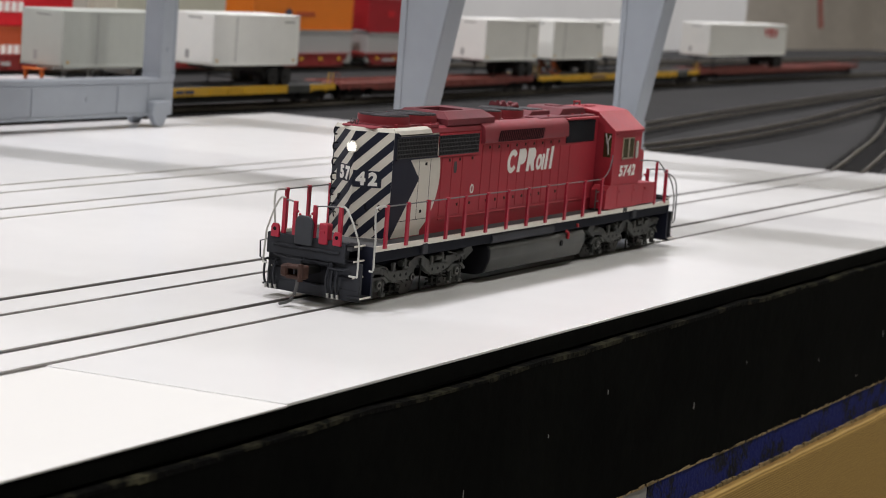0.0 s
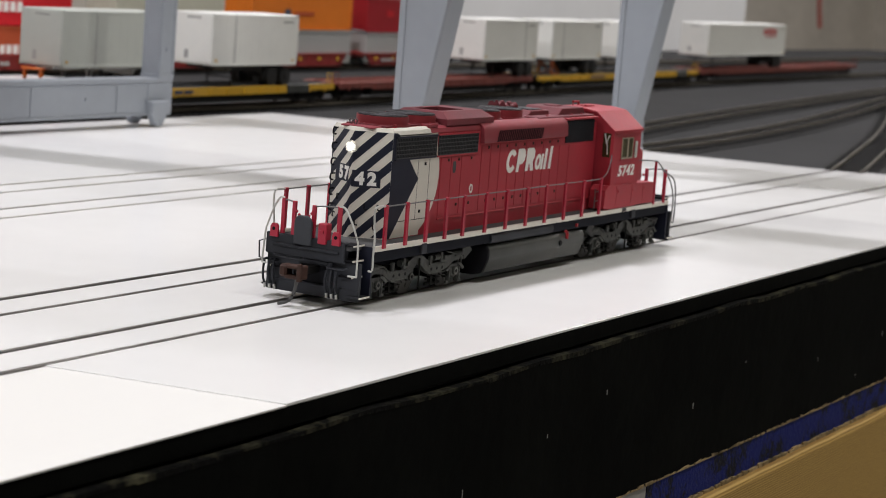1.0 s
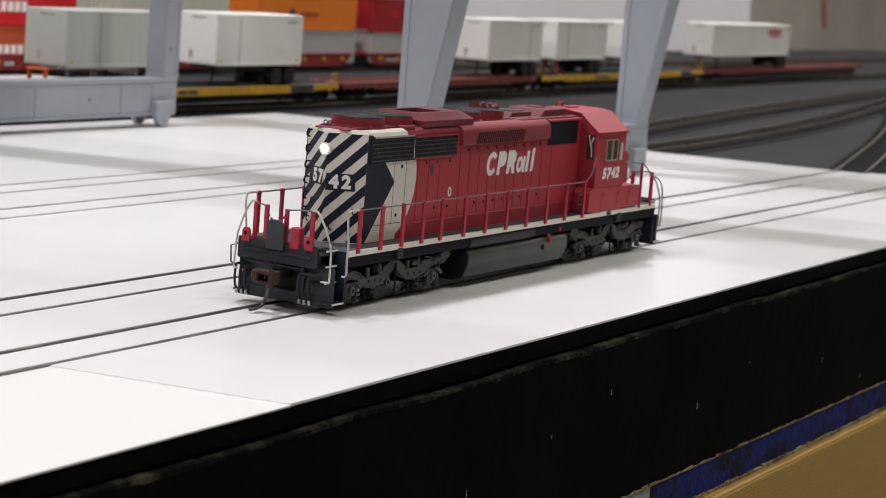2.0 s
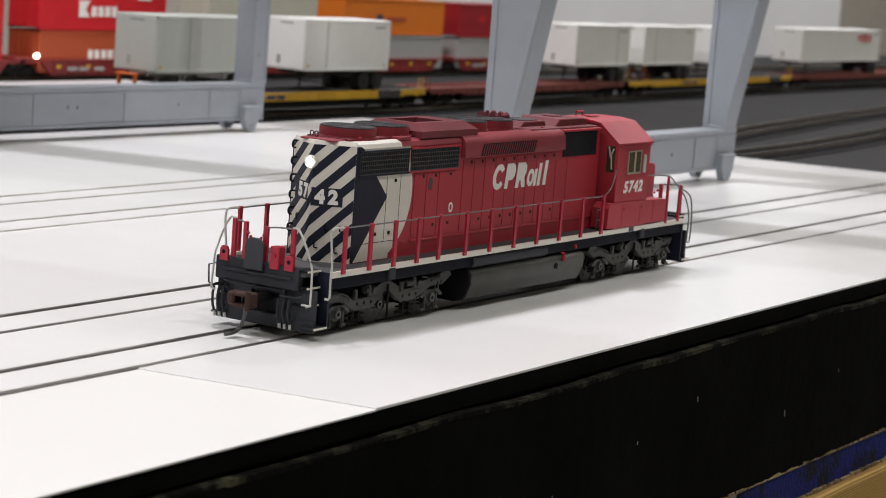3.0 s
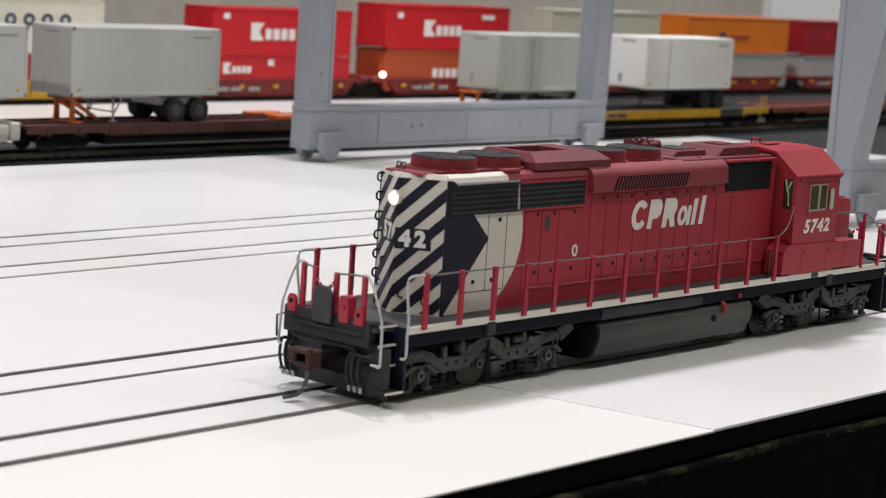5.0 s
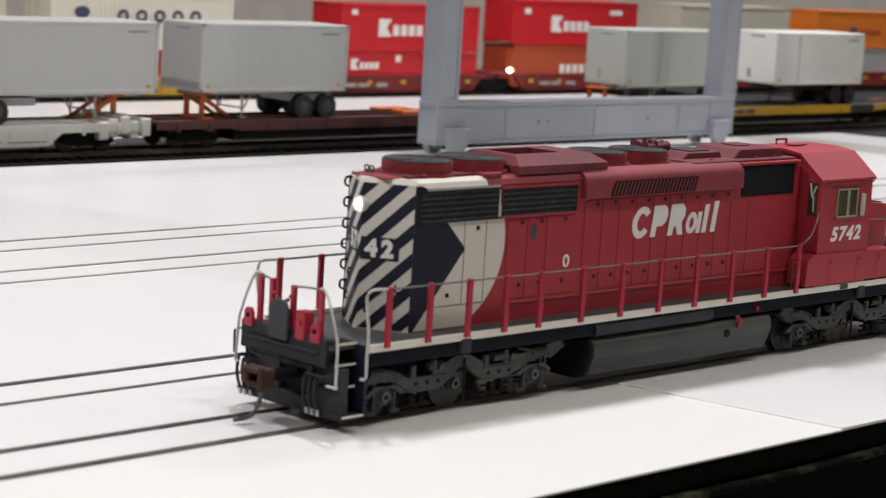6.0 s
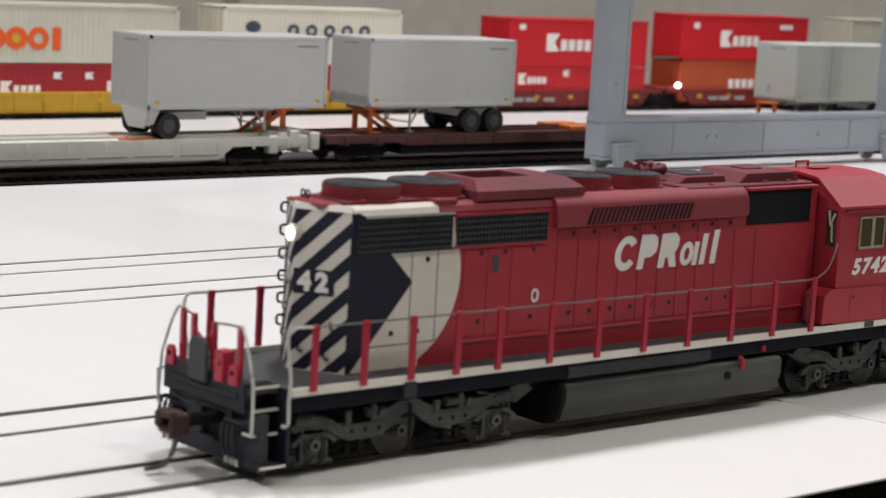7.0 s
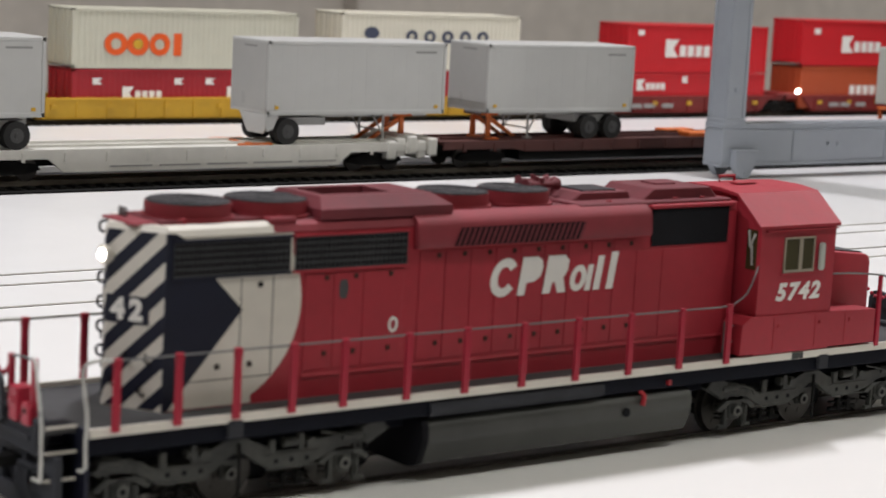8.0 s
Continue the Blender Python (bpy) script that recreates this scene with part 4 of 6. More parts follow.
def build_truck(ob, xc, flip):
    """A three-axle truck: side frames, boxes, springs, brake gear; its wheelsets roll."""
    tr = part("truck", boxes((-2.4, 2.4, -0.6, 0.6, 0.62, 0.95), (-0.5, 0.5, -1.1, 1.1, 0.75, 1.0)), "black", ob, "weathered grey three-axle truck", at=(xc, 0, 0))
    axles = (-2.07, 0.0, 2.07)
    # Black motor cases, which also fill in the shade between the wheels.
    for ax in axles:
        bm = bmesh.new()
        box(bm, ax - 0.05, ax + 1.0, -0.58, 0.58, 0.2, 0.84, bevel=0.08)
        part("traction_motor", bm, "black", tr)
    for sgn in (-1, 1):
        up = [(-2.62, 0.86), (-2.45, 0.96), (-2.1, 0.98), (-1.8, 0.93), (-1.5, 0.80), (-0.9, 0.79), (-0.55, 0.98), (-0.25, 1.12), (0.15, 1.13), (0.45, 0.97), (0.75, 0.82), (1.3, 0.83), (1.42, 0.98), (2.05, 1.0), (2.4, 1.06), (2.6, 0.94)]
        dn = [(2.5, 0.8), (2.3, 0.86), (1.9, 0.8), (1.62, 0.64), (1.3, 0.56), (0.65, 0.54), (0.4, 0.66), (0.1, 0.9), (-0.12, 0.9), (-0.35, 0.68), (-0.62, 0.52), (-1.3, 0.50), (-1.6, 0.62), (-1.85, 0.8), (-2.3, 0.84), (-2.5, 0.76)]
        bm = bmesh.new()
        prism(bm, up + dn, "y", sgn * 1.06, sgn * 1.24, 0.02, 1)
        sf = part("side_frame", bm, "gray", tr)
        bm = bmesh.new()
        for cx in (-0.98, 1.02):
            for k in (-0.3, 0.0, 0.3):
                cyl(bm, (cx + k, sgn * 1.2, 0.68), (cx + k, sgn * 1.246, 0.68), 0.045, 10)
        part("frame_hole", bm, "black", tr)
        for ax in axles:
            bm = bmesh.new()
            prism(bm, [(ax - 0.17, 0.42), (ax - 0.1, 0.33), (ax + 0.1, 0.33), (ax + 0.17, 0.42), (ax + 0.19, 0.72), (ax - 0.19, 0.72)], "y", sgn * 0.98, sgn * 1.2, 0.02, 1)
            cyl(bm, (ax, sgn * 1.18, 0.51), (ax, sgn * 1.27, 0.51), 0.12, 14)
            prism(bm, [(ax - 0.29, 0.2), (ax - 0.2, 0.2), (ax - 0.2, 0.86), (ax - 0.27, 0.86)], "y", sgn * 1.1, sgn * 1.19)
            prism(bm, [(ax + 0.29, 0.2), (ax + 0.2, 0.2), (ax + 0.2, 0.86), (ax + 0.27, 0.86)], "y", sgn * 1.1, sgn * 1.19)
            if ax == 0.0:
                bm = bmesh.new()
                prism(bm, [(-0.14, 0.4), (0.14, 0.4), (0.17, 0.92), (-0.17, 0.92)], "y", sgn * 0.9, sgn * 1.0, 0.02, 1)
                cyl(bm, (0, sgn * 0.98, 0.51), (0, sgn * 1.06, 0.51), 0.11, 14)
            part("axle_box", bm, "gray", tr)
            bm = bmesh.new()
            yc = 1.05 if ax == 0.0 else 1.26
            cyl(bm, (ax, sgn * yc, 0.51), (ax, sgn * (yc + 0.025), 0.51), 0.045, 10)
            part("axle_cap", bm, "black", tr)
            bm = bmesh.new()
            n = 14
            ring = [(math.cos(2 * math.pi * i / n), math.sin(2 * math.pi * i / n)) for i in range(n)]
            for i in range(n):
                (a, b), (c, d) = ring[i], ring[(i + 1) % n]
                prism(bm, [(ax + 0.1 * a, 0.51 + 0.1 * b), (ax + 0.1 * c, 0.51 + 0.1 * d), (ax + 0.062 * c, 0.51 + 0.062 * d), (ax + 0.062 * a, 0.51 + 0.062 * b)], "y", sgn * (yc - 0.03), sgn * (yc + 0.02))
            part("bearing_ring", bm, "axle", tr)
            if ax:
                bm = bmesh.new()
                for dx in (-1, 1):
                    box(bm, *sorted((ax + dx * 0.24, ax + dx * 0.3)), *sorted((sgn * 1.16, sgn * 1.23)), 0.22, 0.6, bevel=0.01)
                    box(bm, *sorted((ax + dx * 0.2, ax + dx * 0.42)), *sorted((sgn * 1.14, sgn * 1.22)), 0.18, 0.25, bevel=0.01)
                    prism(bm, [(ax + dx * 0.05, 0.72), (ax + dx * 0.3, 0.72), (ax + dx * 0.52, 0.56), (ax + dx * 0.42, 0.52), (ax + dx * 0.26, 0.64)], "y", sgn * 1.12, sgn * 1.25, 0.01, 1)
                part("pedestal_strut", bm, "gray", tr)
            for dx in ((-0.34, 0.34) if ax else ()):
                bm = bmesh.new()
                pipe(bm, [(ax + dx + 0.075 * math.cos(k * 0.8), sgn * 1.1 + 0.075 * math.sin(k * 0.8), 0.34 + 0.01 * k) for k in range(38)], 0.02, 5)
                part("coil_spring", bm, "tie", tr)
        bm = bmesh.new()
        for cx in (-2.3, -0.75, 1.05, 2.2):
            cyl(bm, (cx - 0.2, sgn * 1.2, 0.98), (cx + 0.2, sgn * 1.2, 0.98), 0.09, 12)
            cyl(bm, (cx + 0.2, sgn * 1.2, 0.98), (cx + 0.42, sgn * 1.2, 0.98), 0.04, 8)
        part("brake_cylinder", bm, "gray", tr, smooth=True)
        bm = bmesh.new()
        for cx in (-0.98, 1.02):
            box(bm, cx - 0.46, cx - 0.34, *sorted((sgn * 1.2, sgn * 1.29)), 0.82, 1.06, bevel=0.015)
            box(bm, cx + 0.1, cx + 0.2, *sorted((sgn * 1.2, sgn * 1.3)), 0.84, 1.12, bevel=0.015)
            cyl(bm, (cx + 0.3, sgn * 1.22, 0.96), (cx + 0.3, sgn * 1.34, 0.96), 0.07, 10)
            box(bm, cx - 0.5, cx + 0.5, *sorted((sgn * 1.235, sgn * 1.26)), 0.775, 0.80)
            box(bm, cx - 0.45, cx + 0.45, *sorted((sgn * 1.235, sgn * 1.26)), 0.545, 0.57)
        for cx in (-2.0, 2.0):
            pipe(bm, smooth_path([(cx - 0.4, sgn * 1.2, 1.08), (cx, sgn * 1.28, 1.0), (cx + 0.3, sgn * 1.26, 0.9), (cx + 0.42, sgn * 1.2, 0.7)], 3), 0.025, 6)
        part("brake_bracket", bm, "gray", tr)
        bm = bmesh.new()
        for x0, x1 in ((-1.5, -0.72), (0.72, 1.5)):
            box(bm, x0, x1, *sorted((sgn * 1.02, sgn * 1.1)), 0.2, 0.28, bevel=0.015)
            box(bm, x0, x1, *sorted((sgn * 1.02, sgn * 1.1)), 0.36, 0.4, bevel=0.015)
            box(bm, x0 + 0.2, x0 + 0.3, *sorted((sgn * 1.02, sgn * 1.12)), 0.2, 0.44)
            box(bm, x1 - 0.3, x1 - 0.2, *sorted((sgn * 1.02, sgn * 1.12)), 0.2, 0.44)
        pipe(bm, [(0.0, sgn * 1.27, 1.05), (0.0, sgn * 1.28, 0.2)], 0.03, 6)
        part("brake_rigging", bm, "tie", tr)
        bm = bmesh.new()
        prism(bm, [(2.35 * flip, 1.1), (2.75 * flip, 1.2), (2.95 * flip, 1.02), (2.5 * flip, 0.78)], "y", sgn * 1.05, sgn * 1.27, 0.02, 1)
        part("end_bracket", bm, "gray", tr)
    return [(xc + a) for a in axles]


def stanchion_mesh():
    bm = bmesh.new()
    prism(bm, [(-0.07, 0.0), (0.07, 0.0), (0.062, 0.16), (0.05, 0.2), (0.046, 0.96), (0.078, 1.05), (0.066, 1.14), (-0.066, 1.14), (-0.078, 1.05), (-0.046, 0.96), (-0.05, 0.2), (-0.062, 0.16)], "y", -0.035, 0.03, 0.01, 1)
    cyl(bm, (0, -0.05, 1.09), (0, 0.05, 1.09), 0.05, 10)
    return bm


POSTS = (-9.0, -7.93, -6.88, -5.84, -4.85, -3.57, -2.34, -1.09, 0.14, 1.40, 2.66, 3.88)


def build_rails(ob):
    post = None
    for sgn in (-1, 1):
        for x in POSTS:
            if post is None:
                post = part("stanchion", stanchion_mesh(), "redlight", ob, at=(x, sgn * 1.53, 1.54))
            else:
                again("stanchion", post, ob, (x, 1.58 if sgn > 0 else -1.53, 1.62 if sgn > 0 else 1.54))
        y = 1.58 if sgn > 0 else -1.53
        up = 0.08 if sgn > 0 else 0.0
        bm = bmesh.new()
        pipe(bm, smooth_path([(x, y, 2.64 + up) for x in POSTS] + [(4.0, y, 2.68 + up), (4.3, y, 2.85), (4.5, y, 3.2), (4.6, y * 0.97, 3.35)], 4), 0.018, 6)
        part("handrail", bm, "rwire", ob, "thin grey wire handrail")
        bm = bmesh.new()
        pipe(bm, smooth_path([(-9.0, y, 2.64 + up), (-9.34, y, 2.66 + up), (-9.52, y, 2.62 + up), (-9.57, y, 2.48), (-9.53, y, 2.15), (-9.48, y, 1.8), (-9.5, y, 1.4), (-9.5, y, 1.02), (-9.58, y * 0.95, 1.0)], 4), 0.03, 6)
        part("step_handrail", bm, "wire", ob, "bent white wire handrail beside the steps")
        bm = bmesh.new()
        if sgn < 0:
            path = [(-10.0, -0.75, 2.6), (-10.06, -0.95, 2.58), (-10.14, -1.2, 2.3), (-10.2, -1.45, 1.85), (-10.21, -1.5, 1.6), (-10.21, -1.5, 0.9)]
        else:
            path = [(-10.0, 0.95, 2.63), (-10.02, 1.08, 2.62), (-10.06, 1.24, 2.3), (-10.1, 1.36, 1.9), (-10.12, 1.4, 1.7), (-10.14, 1.44, 0.9)]
        pipe(bm, smooth_path(path, 4), 0.028, 6)
        pipe(bm, [path[-1], (-10.22, sgn * 1.26, 0.9)], 0.026, 6)
        part("step_handrail", bm, "wire", ob, "bent white wire handrail beside the steps")
        # cab end
        bm = bmesh.new()
        pipe(bm, smooth_path([(6.75, sgn * 1.0, 3.0), (7.5, sgn * 1.3, 3.03), (8.05, sgn * 1.5, 3.0), (8.3, sgn * 1.5, 2.93), (8.95, sgn * 1.5, 2.56)], 4), 0.022, 6)
        pipe(bm, smooth_path([(8.95, sgn * 1.5, 2.56), (9.4, sgn * 1.5, 2.25), (9.7, sgn * 1.52, 1.7), (9.7, sgn * 1.52, 0.9)], 4), 0.026, 6)
        pipe(bm, smooth_path([(9.85, sgn * 1.0, 2.5), (9.9, sgn * 1.4, 2.3), (9.95, sgn * 1.5, 1.7), (9.95, sgn * 1.5, 0.9), (9.8, sgn * 1.5, 0.85)], 4), 0.026, 6)
        part("handrail", bm, "rwire", ob)
        for x, h in ((8.1, 1.42), (8.95, 1.0)):
            bm = bmesh.new()
            prism(bm, [(x - 0.055, 1.56), (x + 0.055, 1.56), (x + 0.04, 1.56 + h), (x - 0.04, 1.56 + h)], "y", sgn * 1.5 - 0.035, sgn * 1.5 + 0.035, 0.01, 1)
            part("stanchion", bm, "redlight", ob)
        # cab steps
        bm = bmesh.new()
        for z in (1.9, 2.2):
            pipe(bm, [(4.0, sgn * 1.3, z), (4.25, sgn * 1.3, z)], 0.02, 6)
        pipe(bm, [(4.0, sgn * 1.3, 1.6), (4.0, sgn * 1.3, 2.3)], 0.02, 6)
        part("cab_step", bm, "dwire", ob)
    # end platform rails
    for xe, s in ((-9.98, -1), (9.85, 1)):
        ends = ((0.97, 1.06), (0.64, 1.02), (0.03, 0.98), (-0.75, 1.04)) if s < 0 else ((1.1, 1.02), (0.42, 0.98), (-0.42, 0.98), (-1.1, 1.02))
        ya, yb, yc, yd = [e[0] for e in ends]
        for y, h in ends:
            bm = bmesh.new()
            prism(bm, [(y - 0.06, 1.56), (y + 0.06, 1.56), (y + 0.04, 1.56 + h - 0.1), (y + 0.06, 1.56 + h), (y - 0.06, 1.56 + h), (y - 0.04, 1.56 + h - 0.1)], "x", xe - 0.03, xe + 0.05, 0.01, 1)
            part("stanchion", bm, "redlight", ob)
        bm = bmesh.new()
        pipe(bm, smooth_path([(xe, yd, 2.57), (xe, (yc + yd) / 2, 2.56), (xe, yc, 2.51)], 3), 0.022, 6)
        pipe(bm, smooth_path([(xe, ya, 2.57), (xe, (ya + yb) / 2, 2.58), (xe, yb, 2.54)], 3), 0.022, 6)
        if s > 0:
            pipe(bm, [(xe, 1.2, 2.53), (xe, 1.27, 2.48), (xe, 1.52, 1.9), (xe, 1.56, 1.15), (xe - 0.03 * s, 1.5, 1.1)], 0.024, 6)
        part("end_handrail", bm, "rwire", ob)
        bm = bmesh.new()
        for i in range(9):
            t = i / 8
            y = yb + (yc - yb) * t
            z = 2.42 - 0.24 * (1 - (2 * t - 1) ** 2)
            bmesh.ops.create_uvsphere(bm, u_segments=8, v_segments=5, radius=0.042, matrix=Matrix.Translation((xe, y, z)))
        part("safety_chain", bm, "redlight", ob, "red safety chain between the end posts")


def build_end(ob, s):
    """Pilot, anticlimber, coupler, hoses and steps of one end; s is -1 or 1."""
    def bx(bm, x0, x1, *r, **k):
        box(bm, *sorted((s * x0, s * x1)), *r, **k)
    bm = bmesh.new()
    bx(bm, 9.80, 9.94, -1.42, 1.42, 0.2, 0.5, bevel=0.02)
    bx(bm, 9.80, 9.93, -1.42, -0.4, 0.49, 1.2, bevel=0.02)
    bx(bm, 9.80, 9.93, 0.4, 1.42, 0.49, 1.2, bevel=0.02)
    bx(bm, 9.80, 9.92, -0.42, 0.42, 1.0, 1.19)
    pl = part("pilot", bm, "pilot", ob, "dark grey end plate with a plow lip")
    bm = bmesh.new()
    bx(bm, 9.82, 10.06, *((-1.0, 1.42) if s < 0 else (-1.2, 1.2)), 1.15, 1.70, bevel=0.03)
    part("end_beam", bm, "pilot", pl)
    bm = bmesh.new()
    bx(bm, 10.05, 10.12, -0.85, 1.2, 1.38, 1.46, bevel=0.02)
    part("anticlimber", bm, "pilot", pl)
    bm = bmesh.new()
    bx(bm, 9.92, 10.02, -0.62, -0.5, 0.62, 1.14, bevel=0.02)
    part("bracket", bm, "pilot", pl)
    bm = bmesh.new()
    bx(bm, 9.91, 10.0, -0.5, 0.4, 1.06, 1.14, bevel=0.02)
    part("pocket_lip", bm, "pilot", pl)
    bm = bmesh.new()
    bx(bm, 9.7, 9.815, -0.6, 0.6, 0.4, 1.1)
    part("draft_pocket", bm, "black", pl)
    bm = bmesh.new()
    bx(bm, 10.62, 10.98, -0.32, -0.18, 0.72, 1.08, bevel=0.03)
    bx(bm, 10.55, 10.9, 0.18, 0.40, 0.74, 1.06, bevel=0.05)
    bx(bm, 10.58, 10.94, -0.19, 0.19, 0.98, 1.06, bevel=0.02)
    bx(bm, 10.58, 10.94, -0.19, 0.19, 0.72, 0.80, bevel=0.02)
    cyl(bm, (s * 10.92, -0.25, 0.68), (s * 10.92, -0.25, 1.12), 0.07, 10)
    cp = part("coupler", bm, "rust", ob, "rusty brown knuckle coupler")
    bm = bmesh.new()
    bx(bm, 9.6, 10.64, -0.13, 0.13, 0.8, 0.98, bevel=0.02)
    part("shank", bm, "tie", cp)
    bm = bmesh.new()
    pipe(bm, smooth_path([(s * 10.72, -0.05, 0.76), (s * 10.74, -0.03, 0.45), (s * 10.84, 0.02, 0.2), (s * 10.98, 0.08, 0.12), (s * 11.2, 0.14, 0.1)], 4), 0.045, 8)
    part("coupler_trip_pin", bm, "dwire", ob)
    for y0 in (-0.74, 1.18):
        for k in range(3):
            y = y0 + 0.15 * k - 0.1
            bm = bmesh.new()
            pipe(bm, smooth_path([(s * 9.95, y, 0.98), (s * 10.08, y, 0.98), (s * 10.12, y + 0.02, 0.75), (s * 10.06, y + 0.05, 0.5), (s * 10.02, y + 0.02, 0.34)], 4), 0.032, 8)
            h = part("air_hose", bm, "pilot", ob)
            bm = bmesh.new()
            cyl(bm, (s * 10.02, y + 0.02, 0.34), (s * 10.0, y + 0.02, 0.22), 0.036, 8)
            part("hose_coupling", bm, "wire", h)
    bm = bmesh.new()
    pipe(bm, smooth_path([(s * 10.0, 1.2, 1.15), (s * 10.16, 0.9, 1.12), (s * 10.16, 0.3, 1.1), (s * 10.2, 0.1, 1.18)], 3), 0.026, 6)
    pipe(bm, [(s * 10.0, -1.1, 1.05), (s * 10.1, -1.0, 1.0), (s * 10.1, -0.55, 1.0)], 0.026, 6)
    pipe(bm, [(s * 10.0, 1.42, 1.5), (s * 10.02, 1.64, 1.42), (s * 10.04, 1.6, 1.0), (s * 10.02, 1.46, 0.95)], 0.024, 6)
    part("uncoupling_lever", bm, "pilot", pl)
    # drop plate, toolbox and lugs on the platform
    bm = bmesh.new()
    prism(bm, [(-0.04, 1.5), (0.5, 1.5), (0.5, 2.10), (0.45, 2.20), (0.36, 2.26), (0.10, 2.26), (0.01, 2.20), (-0.04, 2.10)], "x", s * 10.1, s * 10.18, 0.02, 1)
    part("drop_step", bm, "slate", ob, "upright dark drop plate")
    if s < 0:
        bm = bmesh.new()
        bx(bm, 9.86, 10.12, -0.46, -0.2, 1.58, 2.12, bevel=0.02)
        bx(bm, 10.12, 10.15, -0.38, -0.24, 1.86, 1.94)
        part("receptacle_box", bm, "redlight", ob, "red electrical box on the end platform")
        for y in (-0.76, 1.14):
            bm = bmesh.new()
            prism(bm, [(y - 0.12, 1.6), (y + 0.12, 1.6), (y + 0.12, 1.86), (y + 0.07, 1.95), (y - 0.07, 1.95), (y - 0.12, 1.86)], "x", -10.13, -10.05, 0.01, 1)
            lug = part("lifting_lug", bm, "redlight", ob)
            bm = bmesh.new()
            cyl(bm, (-10.14, y, 1.81), (-10.12, y, 1.81), 0.05, 10)
            part("lug_hole", bm, "black", lug)
    for sgn in (-1, 1):
        bm = bmesh.new()
        bx(bm, 9.40, 9.47, *sorted((sgn * 0.7, sgn * 1.47)), 0.3, 1.6)
        bx(bm, 9.47, 9.92, *sorted((sgn * 0.7, sgn * 0.76)), 0.3, 1.55)
        part("step_well", bm, "navy", ob)
        for i, z in enumerate((0.30, 0.80, 1.22, 1.61)):
            yo = 1.24 if i else 1.5
            bm = bmesh.new()
            bx(bm, 9.5, 10.02, *sorted((sgn * (yo - 0.4), sgn * yo)), z, z + 0.045, bevel=0.01)
            part("step", bm, "black" if i else "pilot", ob)
            bm = bmesh.new()
            bx(bm, 9.5, 10.02, *sorted((sgn * yo, sgn * (yo + 0.015))), z, z + 0.045)
            part("step_edge", bm, "cream", ob)


def build_locomotive():
    loco = thing("diesel_locomotive", "red model diesel locomotive with striped white hood end and lit headlight", "locomotive")
    build_frame(loco)
    build_hood(loco)
    build_roof(loco)
    build_cab(loco)
    build_rails(loco)
    build_end(loco, -1)
    build_end(loco, 1)
    sets = []
    first = None
    for xc, flip in ((-6.63, 1), (6.63, -1)):
        for ax in build_truck(loco, xc, flip):
            if first is None:
                first = part("wheelset", wheelset_mesh(), "wheel", loco, "blackened steel wheels on an axle", smooth=True)
                w = first
            else:
                w = again("wheelset", first, loco, (0, 0, 0))
            w.location = Vector((ax, 0, 0.508)) * SCALE
            sets.append((w, ax))
    return loco, sets


# ---- rolling stock behind ----
def ring_plate(bm, cx, cz, rx, rz, ix, iz, y0, y1, n=24):
    """A flat upright ring as one closed band."""
    ang = [2 * math.pi * i / n for i in range(n)]
    loops = [[bm.verts.new((cx + a * math.cos(t), y, cz + b * math.sin(t))) for t in ang] for a, b, y in ((rx, rz, y0), (rx, rz, y1), (ix, iz, y1), (ix, iz, y0))]
    for k in range(4):
        p, q = loops[k], loops[(k + 1) % 4]
        for i in range(n):
            j = (i + 1) % n
            bm.faces.new((p[i], p[j], q[j], q[i]))



def stand_plate(bm, x0, x1, z0, z1, y, t=0.02):
    box(bm, x0, x1, y - t, y, z0, z1)


